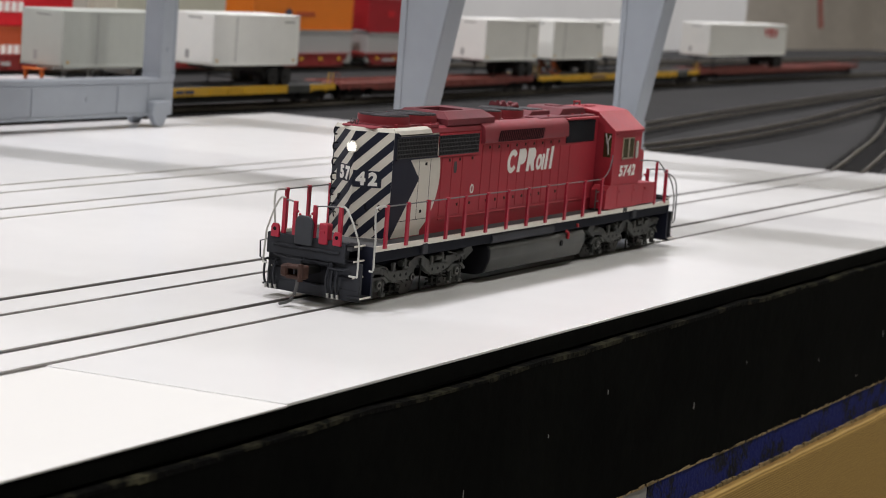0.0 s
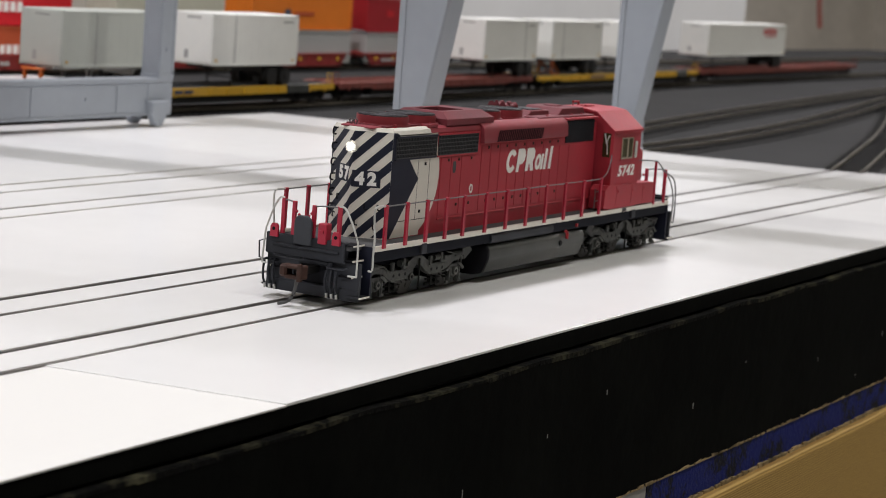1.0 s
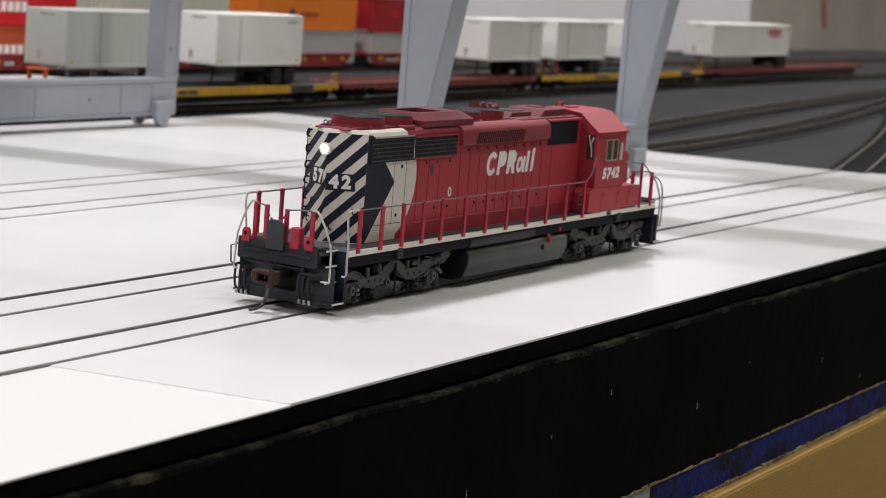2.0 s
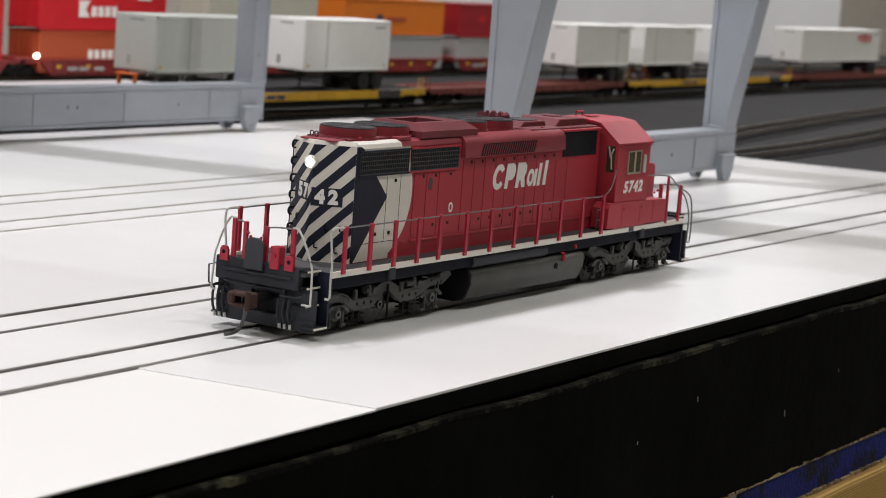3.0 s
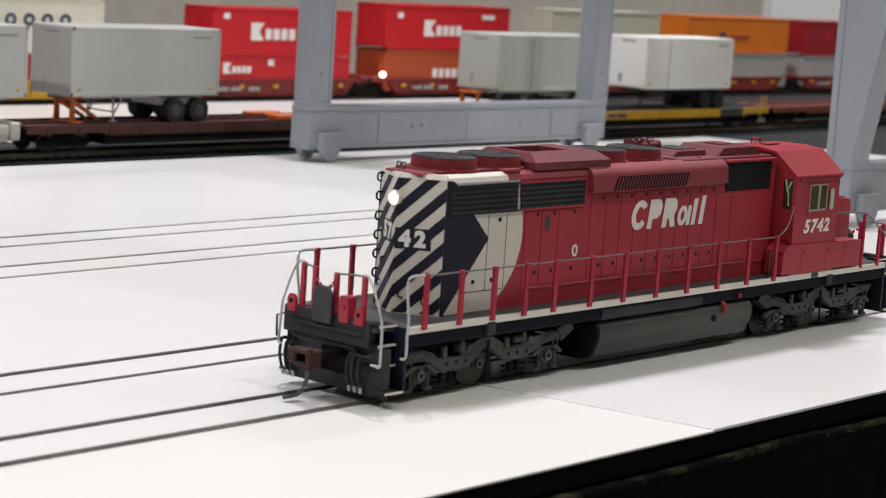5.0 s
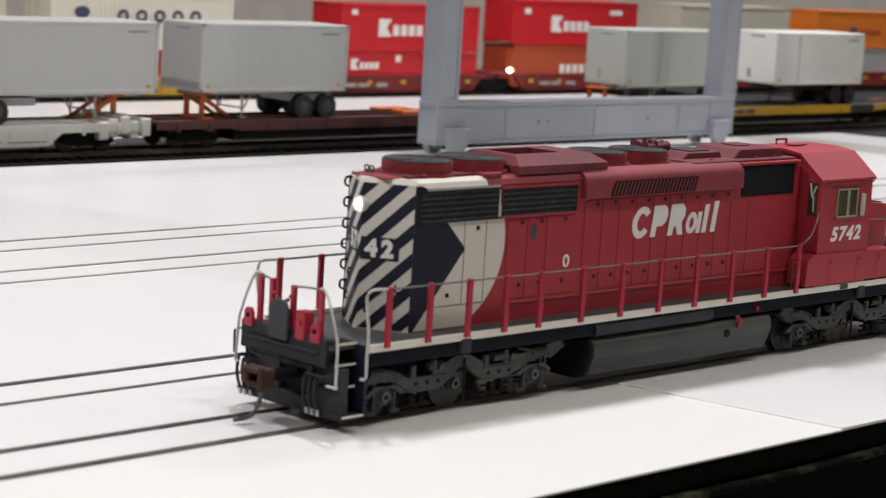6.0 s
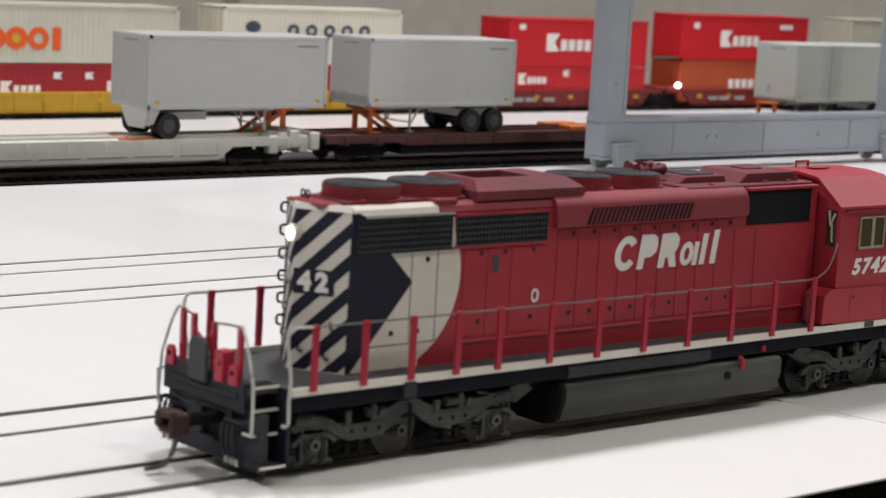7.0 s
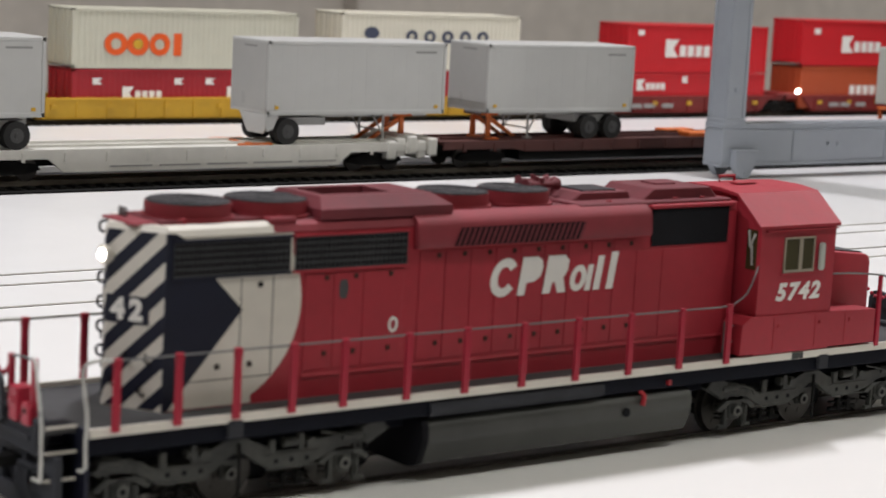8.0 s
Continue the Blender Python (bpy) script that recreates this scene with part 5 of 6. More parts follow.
def container(x0, x1, z0, z1, material, label, yn=57.0, marks=()):
    """A corrugated box with corner posts; marks are plain painted shapes (x, z, w, h, kind, material) on its near side."""
    ob = thing("shipping_container", label, "shipping container", ((x0 + x1) / 2, yn + 1.22, z0), group="stacked containers")
    L, h, hw = (x1 - x0) / 2, z1 - z0, 1.22
    bm = bmesh.new()
    n = int((x1 - x0 - 0.3) / 0.28)
    step = (2 * L - 0.3) / n
    pts = [(-L + 0.15, -hw + 0.03)]
    for i in range(n):
        a = -L + 0.15 + i * step
        pts += [(a + 0.07, -hw + 0.03), (a + 0.1, -hw + 0.05), (a + step - 0.07, -hw + 0.05), (a + step - 0.04, -hw + 0.03)]
    pts += [(L - 0.15, -hw + 0.03), (L - 0.15, hw - 0.03), (-L + 0.15, hw - 0.03)]
    prism(bm, pts, "z", 0.12, h - 0.1)
    part("body", bm, material, ob)
    bm = bmesh.new()
    for sx in (-1, 1):
        for sy in (-1, 1):
            box(bm, *sorted((sx * L, sx * (L - 0.17))), *sorted((sy * hw, sy * (hw - 0.16))), 0, h, bevel=0.015)
    box(bm, -L, L, -hw, -hw + 0.1, 0, 0.16)
    box(bm, -L, L, hw - 0.1, hw, 0, 0.16)
    box(bm, -L, L, -hw, -hw + 0.08, h - 0.14, h - 0.01)
    box(bm, -L, L, hw - 0.08, hw, h - 0.14, h - 0.01)
    box(bm, -L, L, -hw + 0.05, hw - 0.05, h - 0.08, h - 0.03)
    part("corner_frame", bm, material, ob)
    bm = bmesh.new()
    box(bm, -L - 0.0, -L + 0.06, -hw + 0.16, -0.02, 0.16, h - 0.14)
    box(bm, -L - 0.0, -L + 0.06, 0.02, hw - 0.16, 0.16, h - 0.14)
    dr = part("end_door", bm, material, ob)
    bm = bmesh.new()
    for y in (-0.85, -0.35, 0.35, 0.85):
        pipe(bm, [(-L - 0.04, y, 0.1), (-L - 0.04, y, h - 0.1)], 0.03, 6)
    part("lock_rod", bm, material, dr)
    for x, z, w, hh, kind, m2 in marks:
        bm = bmesh.new()
        cx = x - (x0 + x1) / 2
        if kind == "ring":
            ring_plate(bm, cx, z - z0, w / 2, hh / 2, w / 4.2, hh / 4.2, -hw + 0.005, -hw + 0.03)
        elif kind == "disc":
            prism(bm, [(cx + w / 2 * math.cos(2 * math.pi * i / 20), z - z0 + hh / 2 * math.sin(2 * math.pi * i / 20)) for i in range(20)], "y", -hw + 0.005, -hw + 0.03)
        elif kind == "wedge":
            prism(bm, [(cx - w / 2, z - z0 - hh / 2), (cx + w / 2, z - z0 - hh / 2), (cx + w / 10, z - z0), (cx + w / 2, z - z0 + hh / 2), (cx - w / 2, z - z0 + hh / 2)], "y", -hw + 0.005, -hw + 0.03)
        else:
            box(bm, cx - w / 2, cx + w / 2, -hw + 0.005, -hw + 0.03, z - z0 - hh / 2, z - z0 + hh / 2)
        part("painted_mark", bm, m2, ob)
    return ob


def wheels_under(ob, x, y0=0.0, base=0.85, name="car_truck"):
    """A two-axle freight truck."""
    bm = bmesh.new()
    for sgn in (-1, 1):
        prism(bm, [(x - 1.3, 0.42), (x - 1.1, 0.62), (x - 0.4, 0.7), (x + 0.4, 0.7), (x + 1.1, 0.62), (x + 1.3, 0.42), (x + 0.9, 0.3), (x + 0.3, 0.25), (x - 0.3, 0.25), (x - 0.9, 0.3)], "y", y0 + sgn * 0.88, y0 + sgn * 1.05, 0.02, 1)
    box(bm, x - 0.3, x + 0.3, y0 - 1.0, y0 + 1.0, 0.4, 0.72)
    t = part(name, bm, "tie", ob)
    for dx in (-base, base):
        bm = bmesh.new()
        for sgn in (-1, 1):
            cyl(bm, (x + dx, y0 + sgn * 0.66, 0.42 - 0.0), (x + dx, y0 + sgn * 0.8, 0.42), 0.42, 18)
        cyl(bm, (x + dx, y0 - 0.8, 0.42), (x + dx, y0 + 0.8, 0.42), 0.08, 8)
        part("wheelset", bm, "wheel", t)


def well_car(x0, x1, material, label, yn=56.9):
    ob = thing("well_car", label, "well car", ((x0 + x1) / 2, yn + 1.4, 0), group="container well cars")
    L = (x1 - x0) / 2
    for sgn in (-1, 1):
        bm = bmesh.new()
        prism(bm, [(-L + 1.2, 1.12), (-L + 2.2, 0.16), (L - 2.2, 0.16), (L - 1.2, 1.12)], "y", sgn * 1.26, sgn * 1.4, 0.02, 1)
        for i in range(9):
            x = -L + 2.4 + (2 * L - 4.8) * i / 8
            box(bm, x - 0.05, x + 0.05, *sorted((sgn * 1.39, sgn * 1.45)), 0.2, 1.05)
        box(bm, -L + 1.2, L - 1.2, *sorted((sgn * 1.24, sgn * 1.46)), 1.04, 1.14)
        part("side_sill", bm, material, ob)
    for i in range(5):
        x = -L + 2.6 + (2 * L - 5.4) * i / 4
        part("reflector", boxes((x, x + 0.34, -1.475, -1.39, 0.62, 0.84)), "yellow", ob)
    if material == "wellred":
        for x in (-L + 3.6, -L + 4.6, -L + 6.0):
            part("lettering_bar", boxes((x, x + 0.8, -1.475, -1.39, 0.48, 0.7)), "cgray", ob)
    part("well_floor", boxes((-L + 2, L - 2, -1.26, 1.26, 0.14, 0.34)), material, ob)
    for s in (-1, 1):
        bm = bmesh.new()
        box(bm, *sorted((s * (L - 2.4), s * (L - 0.1))), -1.2, 1.2, 0.86, 1.12, bevel=0.03)
        box(bm, *sorted((s * (L - 0.8), s * L)), -1.35, 1.35, 1.1, 1.25, bevel=0.02)
        part("end_platform", bm, material, ob)
        wheels_under(ob, s * (L - 1.2))
    return ob


def flat_car(x0, x1, material, label, white_joint=False):
    xm = (x0 + x1) / 2
    slope = math.degrees(math.atan2(flat_y(x1) - flat_y(x0), x1 - x0))
    ob = thing("flat_car", label, "flat car", (xm, flat_y(xm), 0.06), slope, group="trailer flat cars")
    L = (x1 - x0) / 2 - 0.15
    # Yellow cars get a dark deck: the trailers' shade put into its colour.
    part("deck", boxes((-L, L, -1.30, 1.30, 1.0, 1.14), bevel=0.015), "deck" if material == "yellow" else material, ob)
    low = 0.34 if material == "wdeck" else 0.7
    for sgn in (-1, 1):
        bm = bmesh.new()
        prism(bm, [(-L, 1.15), (-L, 0.82), (-L + 3.6, 0.82), (-L + 4.2, low), (L - 4.2, low), (L - 3.6, 0.82), (L, 0.82), (L, 1.15)], "y", sgn * 1.28, sgn * 1.38)
        sill = part("side_sill", bm, material, ob)
        n = int(2 * L / 1.6)
        bm = bmesh.new()
        for i in range(n):
            x = -L + 1 + (2 * L - 2) * i / max(1, n - 1)
            box(bm, x - 0.06, x + 0.06, *sorted((sgn * 1.37, sgn * 1.44)), 0.72, 1.05)
        tagged(part("stake_pocket", bm, material, sill), kind="stuff")
    part("centre_sill", boxes((-L + 0.5, L - 0.5, -0.35, 0.35, 0.45, 1.0)), "tie", ob)
    # Dark block added to stand for the shade under the deck.
    if material != "wdeck":
        part("underframe", boxes((-L + 4.0, L - 4.0, -1.22, 1.22, 0.32, 0.99), bevel=0.03), "tie", ob, "dark block filling the shaded space between the trucks")
    bm = bmesh.new()
    for sgn in (-1, 1):
        box(bm, -L + 0.4, L - 0.4, *sorted((sgn * 0.5, sgn * 0.62)), 1.14, 1.24)
    # On yellow cars the rub rails are darkened with the shaded deck.
    part("tread_rub_rail", bm, "deck" if material == "yellow" else material, ob)
    for s in (-1, 1):
        bm = bmesh.new()
        box(bm, *sorted((s * L, s * (L + 0.3))), -0.14, 0.14, 0.7, 0.95, bevel=0.02)
        part("coupler", bm, "rust", ob)
        bm = bmesh.new()
        pipe(bm, [(s * (L - 0.05), -1.2, 1.1), (s * (L - 0.05), -1.2, 1.75), (s * (L - 0.05), -0.9, 1.75), (s * (L - 0.05), -0.9, 1.1)], 0.035, 6)
        if material in ("yellow", "redbrown"):
            part("brake_stand", bm, material, ob)
        wheels_under(ob, s * (L - 2.2))
    if material == "yellow":
        bm = bmesh.new()
        for k in range(3):
            x = -L * 0.42 + 0.9 * k
            part("lettering_bar", boxes((x, x + 0.7, -1.45, -1.40, 0.84, 1.02)), "logo_dark", ob)
        bm = boxes((L - 5.0, L - 2.8, -1.46, -1.3, 0.7, 1.16), bevel=0.02)
        part("deck_plate", bm, "gray", ob, "dark grey steel plate across the deck")
    if material == "wdeck":
        for x in range(int(-L) + 6, int(L) - 5, 2):
            part("lettering_bar", boxes((x, x + 1.7, -1.40, -1.375, 0.50, 0.55)), "faint", ob)
    if white_joint:
        bm = bmesh.new()
        for k in range(5):
            box(bm, L - 1.9 + 0.5 * k, L - 1.45 + 0.5 * k, -1.42 + 0.1 * (k % 2), 1.3, 0.5 + 0.1 * (k % 3), 1.22 + 0.1 * (k % 3), bevel=0.06)
        part("end_casting", bm, material, ob)
    return ob


def trailer(x0, x1, material, front, label, axle_end=1, z0=2.35, z1=5.12, tandem=2, legs=True, dark_gear=False, mark=None, panel=None, dy=0.0):
    """A box trailer on a flat car; axle_end says at which end its wheels stand."""
    xm = (x0 + x1) / 2
    slope = math.degrees(math.atan2(flat_y(x1) - flat_y(x0), x1 - x0))
    ob = thing("semi_trailer", label, "trailer", (xm, flat_y(xm) + dy, 1.2), slope, group="trailers on flat cars")
    L, a, b, hw = (x1 - x0) / 2, z0 - 1.2, z1 - 1.2, 1.27
    bm = bmesh.new()
    box(bm, -L, L, -hw, hw, a, b, bevel=0.05, seg=2)
    body = part("body", bm, material, ob)
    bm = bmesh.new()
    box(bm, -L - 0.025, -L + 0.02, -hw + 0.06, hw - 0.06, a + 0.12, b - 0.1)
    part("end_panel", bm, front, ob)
    bm = bmesh.new()
    for sgn in (-1, 1):
        box(bm, -L, L, *sorted((sgn * (hw - 0.02), sgn * (hw + 0.03))), b - 0.16, b - 0.02, bevel=0.01)
        box(bm, -L, L, *sorted((sgn * (hw - 0.02), sgn * (hw + 0.03))), a - 0.02, a + 0.14, bevel=0.01)
        for x in (-L + 0.06, L - 0.06):
            box(bm, x - 0.06, x + 0.06, *sorted((sgn * (hw - 0.05), sgn * (hw + 0.03))), a, b)
        n = int(2 * L / 0.62)
        for i in range(1, n):
            x = -L + 2 * L * i / n
            box(bm, x - 0.012, x + 0.012, *sorted((sgn * (hw - 0.01), sgn * (hw + 0.003))), a + 0.14, b - 0.16)
    part("edge_rail", bm, material, ob)
    for x in (-L + 0.35, L - 0.5):
        part("marker_tag", boxes((x, x + 0.16, -hw - 0.034, -hw - 0.002, a + 0.2, a + 0.32)), "yellow", ob)
    gear = "tyre" if dark_gear else "trailer_front"
    xa = axle_end * (L - 1.0)
    part("underframe", boxes((-L + 0.3, L - 0.3, -0.55, 0.55, a - 0.18, a - 0.01), (min(xa, xa - axle_end * 1.4) - 0.5, max(xa, xa - axle_end * 1.4) + 0.5, -0.9, 0.9, a - 0.45, a - 0.15)), gear, ob)
    for k in range(tandem):
        x = xa - axle_end * 1.3 * k
        for sgn in (-1, 1):
            bm = bmesh.new()
            for q in (0.68, 1.0):
                cyl(bm, (x, sgn * q, 0.5), (x, sgn * (q + 0.26), 0.5), 0.5, 22)
            wh = part("tyre", bm, "tyre", ob, smooth=True)
            bm = bmesh.new()
            cyl(bm, (x, sgn * 1.24, 0.5), (x, sgn * 1.28, 0.5), 0.26, 16)
            cyl(bm, (x, sgn * 1.26, 0.5), (x, sgn * 1.34, 0.5), 0.1, 10)
            part("wheel_hub", bm, "tyre" if dark_gear else "hub", wh)
        bm = bmesh.new()
        cyl(bm, (x, -1.0, 0.5), (x, 1.0, 0.5), 0.1, 8)
        part("axle", bm, "tyre", ob)
    if legs:
        xl = -axle_end * (L - 2.6)
        for sgn in (-1, 1):
            bm = bmesh.new()
            pipe(bm, [(xl, sgn * 0.8, a), (xl, sgn * 0.8, 0.08)], 0.05, 6)
            pipe(bm, [(xl, sgn * 0.8, 0.3), (xl + axle_end * 0.55, sgn * 0.8, a)], 0.035, 6)
            box(bm, xl - 0.16, xl + 0.16, sgn * 0.8 - 0.12, sgn * 0.8 + 0.12, 0.04, 0.1)
            part("landing_leg", bm, gear, ob)
        bm = bmesh.new()
        pipe(bm, [(xl, -0.8, 0.45), (xl, 0.8, 0.45)], 0.035, 6)
        part("leg_brace", bm, gear, ob)
    if tandem == 1:
        bm = bmesh.new()
        prism(bm, [(-1.2, a), (-1.2, 0.62), (-0.95, 0.4), (0.1, 0.4), (0.7, a)], "x", -L + 0.02, -L + 0.12, 0.02, 1)
        prism(bm, [(-L + 0.1, a), (-L + 0.6, a), (-L + 0.35, 0.6), (-L + 0.1, 0.5)], "y", -1.22, -1.14)
        part("rear_bumper", bm, "trailer", ob, "pale grey bumper plate under the trailer's tail")
    if panel:
        bm = bmesh.new()
        box(bm, -L + panel, -L + panel + 0.06, -hw - 0.02, -hw + 0.02, a, b)
        part("side_seam", bm, "cgray", ob)
    for xa0, xa1, zz in ((L - 1.5, L - 0.5, b - 0.42),):
        bm = bmesh.new()
        stand_plate(bm, xa0, xa1, zz, zz + 0.08, -hw - 0.009, 0.006)
        part("lettering_bar", bm, "faint", ob, "illegible grey lettering as a bar")
    part("lettering_bar", boxes((-L - 0.034, -L - 0.026, -0.5, 0.4, b - 0.3, b - 0.22)), "faint", ob)
    part("end_plate", boxes((-L - 0.034, -L - 0.026, 0.25, 0.5, a + 0.3, a + 0.75)), "cgray", ob)
    if mark:
        bm = bmesh.new()
        for x, z, w, h in mark:
            stand_plate(bm, x - xm - w / 2, x - xm + w / 2, z - 1.2 - h / 2, z - 1.2 + h / 2, -hw - 0.01, 0.01)
        part("painted_mark", bm, "cred", ob, "red painted mark")
    return ob


def hitch(x, s, label="orange trailer hitch stand on the flat car", slim=False):
    ob = thing("trailer_hitch", label, "trailer hitch", (x, flat_y(x), 1.2), group="trailer hitches")
    bm = bmesh.new()
    for sgn in (-1, 1):
        prism(bm, [(-0.12, 0.0), (0.12, 0.0), (0.1, 1.02), (-0.1, 1.02)], "y", sgn * 0.5 - 0.06, sgn * 0.5 + 0.06, 0.01, 1)
        if not slim:
            prism(bm, [(s * 1.4, 0.02), (s * 1.65, 0.02), (s * 0.1, 0.95), (s * 0.0, 0.8)], "y", sgn * 0.45 - 0.05, sgn * 0.45 + 0.05)
    part("strut", bm, "orange", ob)
    hl = 0.2 if slim else 0.45
    bm = boxes((-hl, hl, -0.6, 0.6, 0.96, 1.06), (-0.3, 0.3, -0.9, 0.9, 0.0, 0.08), bevel=0.02)
    part("head_plate", bm, "orange", ob)
    return ob


def build_trains():
    flat_car(-62, -26, "wdeck", "white articulated flat car carrying a grey trailer")
    flat_car(-25.5, -5.2, "wdeck", "white articulated flat car carrying a grey trailer", white_joint=True)
    flat_car(-4.6, 24.6, "brown", "dark brown flat car carrying a grey trailer")
    flat_car(25.2, 48.8, "yellow", "yellow flat car carrying two trailers")
    flat_car(49.2, 76.4, "redbrown", "oxide red flat car carrying white trailers")
    flat_car(77.0, 109.4, "yellow", "yellow flat car carrying white trailers")
    flat_car(110, 155.5, "redbrown", "oxide red flat car carrying a long white trailer")
    gl = "silver-grey box trailer standing on a flat car"
    trailer(-32, -21.9, "trailer", "trailer_front", gl, axle_end=1)
    trailer(-12.8, -4.5, "trailer", "trailer_front", gl, axle_end=-1, tandem=1)
    trailer(-2.35, 5.55, "trailer", "trailer_front", gl, axle_end=1)
    trailer(24.0, 32.9, "gtrailer", "gtrailer", "pale grey-green box trailer on open landing gear", axle_end=1, panel=2.6)
    trailer(36.3, 44.5, "wtrailer", "wtrailer", "white box trailer with dark running gear", axle_end=1, panel=2.1, dark_gear=True)
    wl = "white box trailer with dark running gear"
    trailer(68.3, 76.7, "wtrailer", "wtrailer", wl, axle_end=1, dark_gear=True, panel=6.5)
    trailer(79.2, 88.2, "wtrailer", "wtrailer", wl, axle_end=1, dark_gear=True, panel=2.0)
    trailer(91.4, 100.5, "wtrailer", "wtrailer", wl, axle_end=1, dark_gear=True)
    trailer(111.2, 131.8, "wtrailer", "wtrailer", "long white box trailer with a red mark", axle_end=1, dark_gear=True,
            mark=((126.0, 4.45, 0.9, 0.5), (127.3, 4.5, 1.0, 0.6), (128.6, 4.45, 0.9, 0.5), (127.6, 4.05, 2.4, 0.12)))
    hitch(-6.0, -1)
    hitch(-1.6, 1)
    hitch(23.5, 1, "slim orange trailer hitch stand on the flat car", True)
    hitch(81.2, 1)
    ob = thing("folded_hitch", "orange folded trailer hitch lying on the brown deck", "trailer hitch", (10.2, flat_y(10), 1.2))
    part("arm", boxes((-1.1, 1.1, -1.25, -0.5, 0.0, 0.2), (-0.9, 0.9, 0.5, 1.2, 0.0, 0.16), bevel=0.03), "orange", ob)
    part("cross_bar", boxes((-0.2, 0.2, -0.5, 0.5, 0.0, 0.14), bevel=0.02), "orange", ob)
    ob = thing("wheel_chock", "orange wheel chock bar lying on the white flat car deck", "wheel chock", (-13.1, flat_y(-13), 1.2))
    part("bar", boxes((-0.8, 0.7, -1.2, -1.05, 0.0, 0.08), (-0.8, 0.7, 0.9, 1.05, 0.0, 0.08), bevel=0.02), "orange", ob)
    part("cross_bar", boxes((-0.2, 0.0, -1.04, 0.89, 0.0, 0.07), bevel=0.02), "orange", ob)
    # double-stacked containers
    well_car(-14.2, 2.9, "yellow", "yellow well car loaded with two containers")
    well_car(3.0, 19.2, "yellow", "yellow well car loaded with two containers")
    well_car(20.2, 36.2, "wellred", "oxide red well car loaded with two containers")
    well_car(36.3, 52.0, "wellred", "oxide red well car loaded with two containers")
    well_car(52.2, 67.0, "wellred", "oxide red well car loaded with two containers")
    well_car(67.2, 83.0, "wellred", "oxide red well car loaded with two containers")
    well_car(83.2, 99.0, "wellred", "oxide red well car loaded with two containers")
    def kmark(x, z, s, m="white"):
        out = [(x, z, 1.0 * s, 1.0 * s, "wedge", m)]
        return out + [(x + s * (0.85 + 0.62 * i), z - 0.14 * s, 0.46 * s, 0.62 * s, "bar", m) for i in range(4)]
    container(-10.5, 1.7, 0.36, 2.46, "cred2", "dark red container with white marks", marks=kmark(-7.6, 1.35, 0.6) + [(-9.2, 1.9, 0.5, 0.3, "wedge", "white"), (-4.9, 1.9, 0.5, 0.3, "wedge", "white"), (-3.2, 1.9, 0.5, 0.3, "wedge", "white"), (-1.9, 1.4, 0.7, 0.5, "wedge", "white")])
    container(-10.55, 1.68, 2.5, 5.24, "cbeige", "pale beige container with an orange mark", marks=[(-8.3, 3.62, 1.2, 1.05, "ring", "logo_orange"), (-7.15, 3.62, 1.15, 1.05, "ring", "logo_orange"), (-7.15, 3.62, 0.5, 0.45, "disc", "yellow"), (-6.0, 3.62, 1.1, 1.05, "ring", "logo_orange"), (-5.05, 3.62, 0.42, 1.05, "bar", "logo_orange")])
    container(4.2, 16.0, 0.36, 2.46, "cred2", "dark red container with white marks", marks=kmark(8.0, 1.5, 0.6))
    container(4.25, 15.7, 2.5, 5.36, "cwhite", "cream container with dark block marks", marks=[(6.1, 4.35, 0.9, 0.6, "disc", "logo_dark")] + [(8.6 + 1.15 * i, 4.2, 0.72, 0.64, "ring", "logo_dark") for i in range(5)])
    container(23.4, 34.4, 0.36, 2.4, "cred", "bright red container with white marks", marks=kmark(24.6, 1.75, 0.62) + [(28.0, 2.05, 0.5, 0.35, "wedge", "white"), (31.5, 1.7, 0.5, 0.35, "wedge", "white")])
    container(23.4, 34.4, 2.44, 5.12, "cred", "bright red container with white marks", marks=kmark(26.8, 3.8, 1.0) + [(24.4, 4.65, 0.45, 0.3, "bar", "white")])
    container(37.4, 49.0, 0.36, 2.85, "crust", "red-orange container with white block marks", marks=[(42.0 + 0.6 * i, 1.45, 0.42, 0.55, "bar", "white") for i in range(6)])
    container(37.3, 48.9, 2.9, 5.6, "cred", "bright red container with white marks", marks=kmark(41.3, 4.2, 1.0) + [(38.6, 4.95, 0.5, 0.35, "bar", "white"), (46.8, 4.95, 1.2, 0.3, "bar", "white")])
    container(53.4, 65.3, 0.36, 2.8, "cgray", "plain grey container under another on a well car")
    container(53.3, 65.2, 2.85, 5.6, "cbeige", "pale beige container with a small red mark", marks=[(57.8, 4.75, 1.6, 0.5, "bar", "cred")])
    container(69.0, 82.3, 0.36, 2.82, "cgray", "plain grey container under another on a well car")
    container(68.8, 82.2, 2.87, 5.5, "corange", "orange container with a dark mark", marks=[(73.4, 4.1, 0.9, 0.6, "disc", "logo_dark"), (75.6, 4.05, 2.6, 0.3, "bar", "crust")])
    container(84.6, 96.8, 0.36, 2.7, "cgray", "plain grey container under another on a well car")
    container(84.5, 96.7, 2.75, 5.4, "cred2", "dark red container stacked on a grey one", marks=[(88.0, 4.2, 1.0, 0.5, "bar", "cred")])


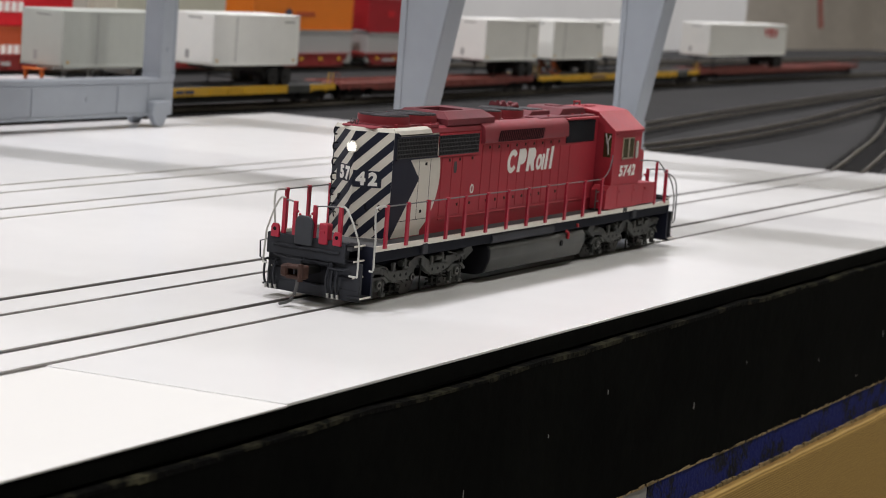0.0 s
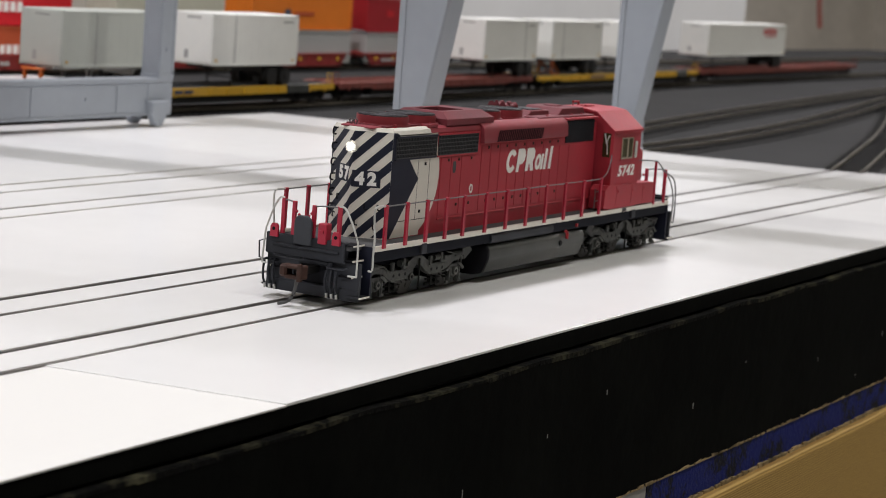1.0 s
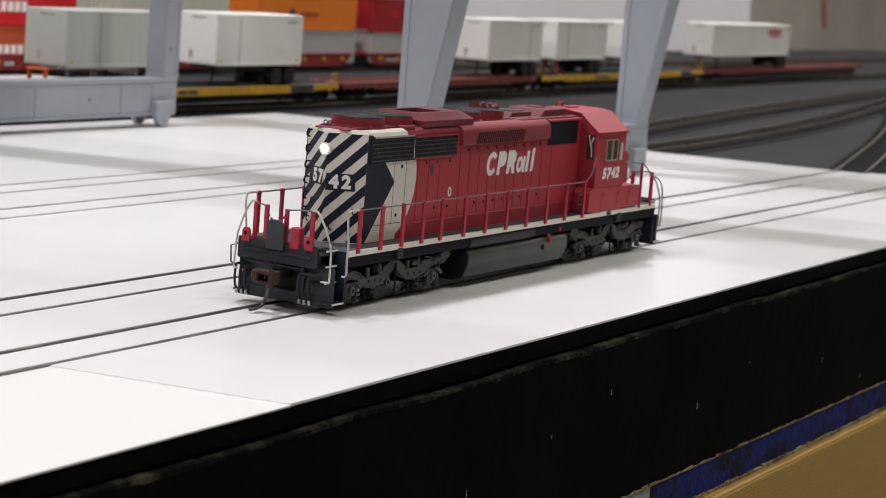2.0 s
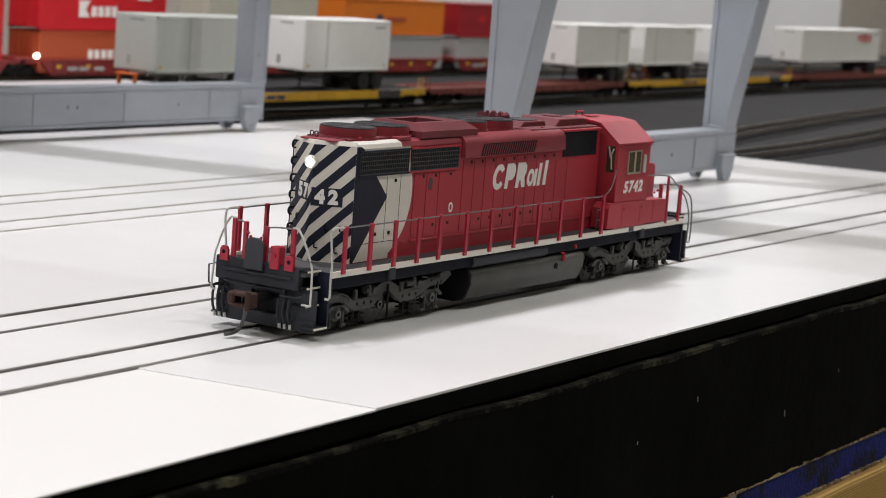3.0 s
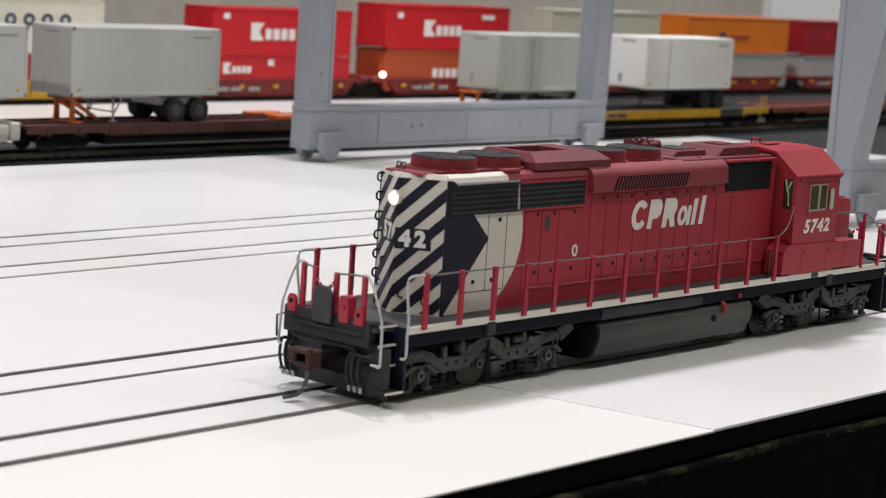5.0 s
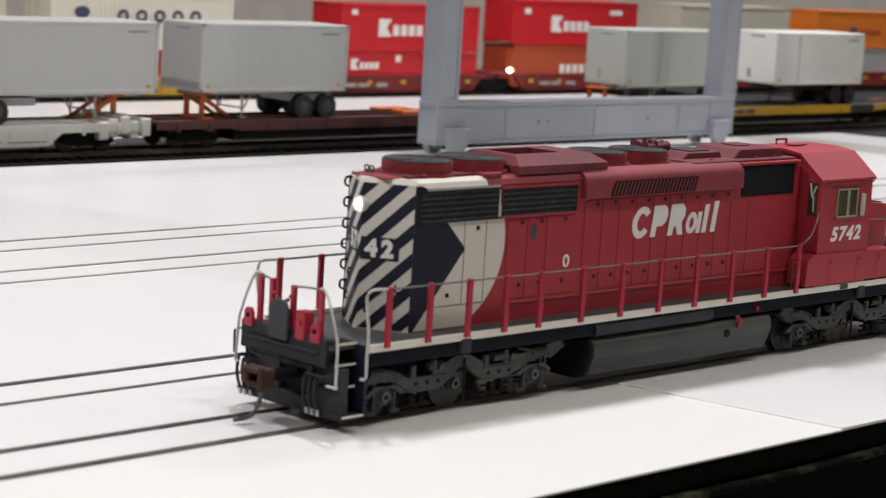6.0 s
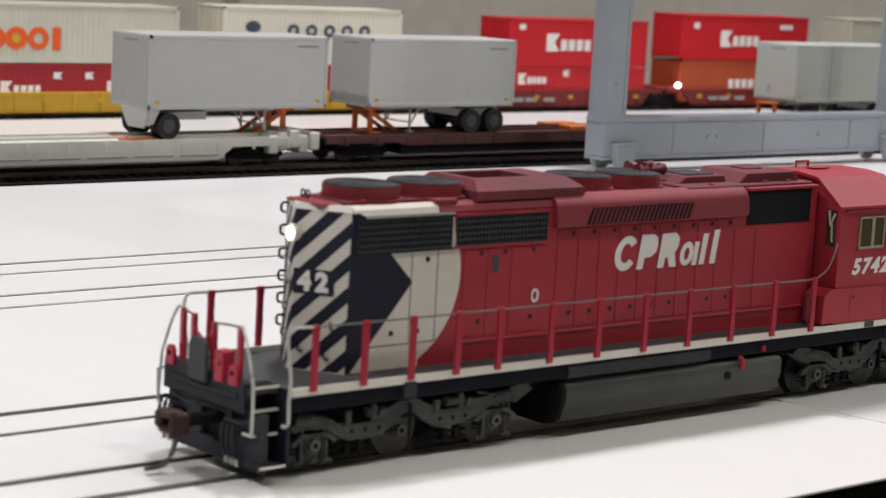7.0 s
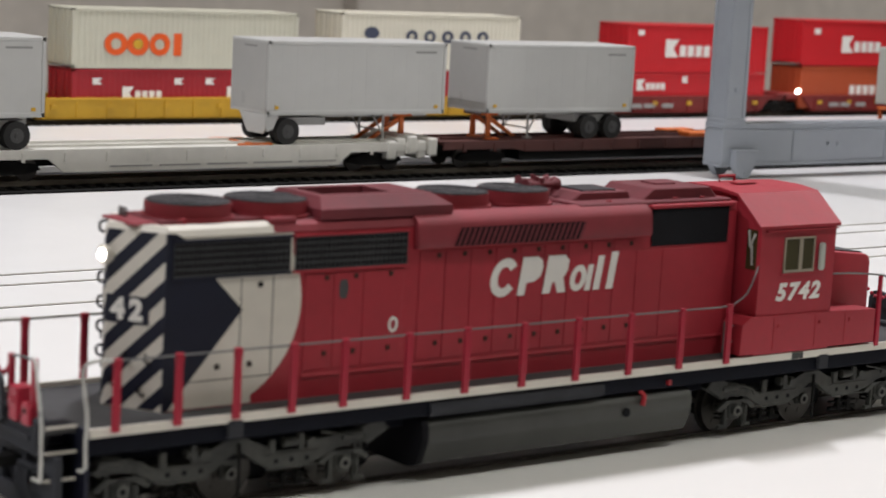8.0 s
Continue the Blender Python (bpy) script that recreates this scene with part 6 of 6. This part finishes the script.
def build_glow_spot():
    # Emissive ball on a stub, added for a small white spot on the car end.
    ob = thing("glow_spot", "small glowing white spot on the well car end", "lamp", (36.95, 56.7, 1.14))
    bm = bmesh.new()
    cyl(bm, (0, 0, 0), (0, 0, 0.12), 0.1, 10)
    part("stub", bm, "tie", ob)
    bm = bmesh.new()
    bmesh.ops.create_uvsphere(bm, u_segments=14, v_segments=9, radius=0.16, matrix=Matrix.Translation((0, 0, 0.25)))
    part("ball", bm, "ball", ob, "glowing white ball", smooth=True)


def travel(t):
    """How far the locomotive has gone at t seconds, in prototype metres."""
    ts = (0.0, 1.2, 1.5, 1.9, 2.3, 2.5, 3.0, 3.5, 4.0, 4.5, 4.7, 5.8, 6.0, 6.5, 7.0, 7.5, 8.0)
    ds = (0.0, 0.0, 0.24, 1.13, 2.73, 3.64, 5.91, 8.19, 10.51, 12.72, 13.58, 18.46, 19.40, 21.96, 24.91, 27.88, 30.83)
    v = [0.0] * len(ts)
    for i in range(1, len(ts) - 1):
        a, b = (ds[i] - ds[i - 1]) / (ts[i] - ts[i - 1]), (ds[i + 1] - ds[i]) / (ts[i + 1] - ts[i])
        v[i] = 0.0 if a * b <= 0 else 2 * a * b / (a + b)
    v[-1] = (ds[-1] - ds[-2]) / (ts[-1] - ts[-2])
    for i in range(len(ts) - 1):
        if t <= ts[i + 1] + 1e-9:
            h = ts[i + 1] - ts[i]
            u = (t - ts[i]) / h
            return ((1 + 2 * u) * (1 - u) ** 2 * ds[i] + u * (1 - u) ** 2 * h * v[i] + u * u * (3 - 2 * u) * ds[i + 1] + u * u * (u - 1) * h * v[i + 1])
    return ds[-1]


build_room()
build_table()
build_tracks()
build_crane()
loco, wheelsets = build_locomotive()
build_trains()
build_glow_spot()


def motions():
    times = [i / 10 for i in range(81)]
    walk(loco, [(t, pose(-travel(t) * SCALE, 0, 0)) for t in times])
    for w, ax in wheelsets:
        walk(w, [(t, pose(ax * SCALE, 0, 0.508 * SCALE, 0, -math.degrees(travel(t) / 0.508), 0)) for t in times])


motions()
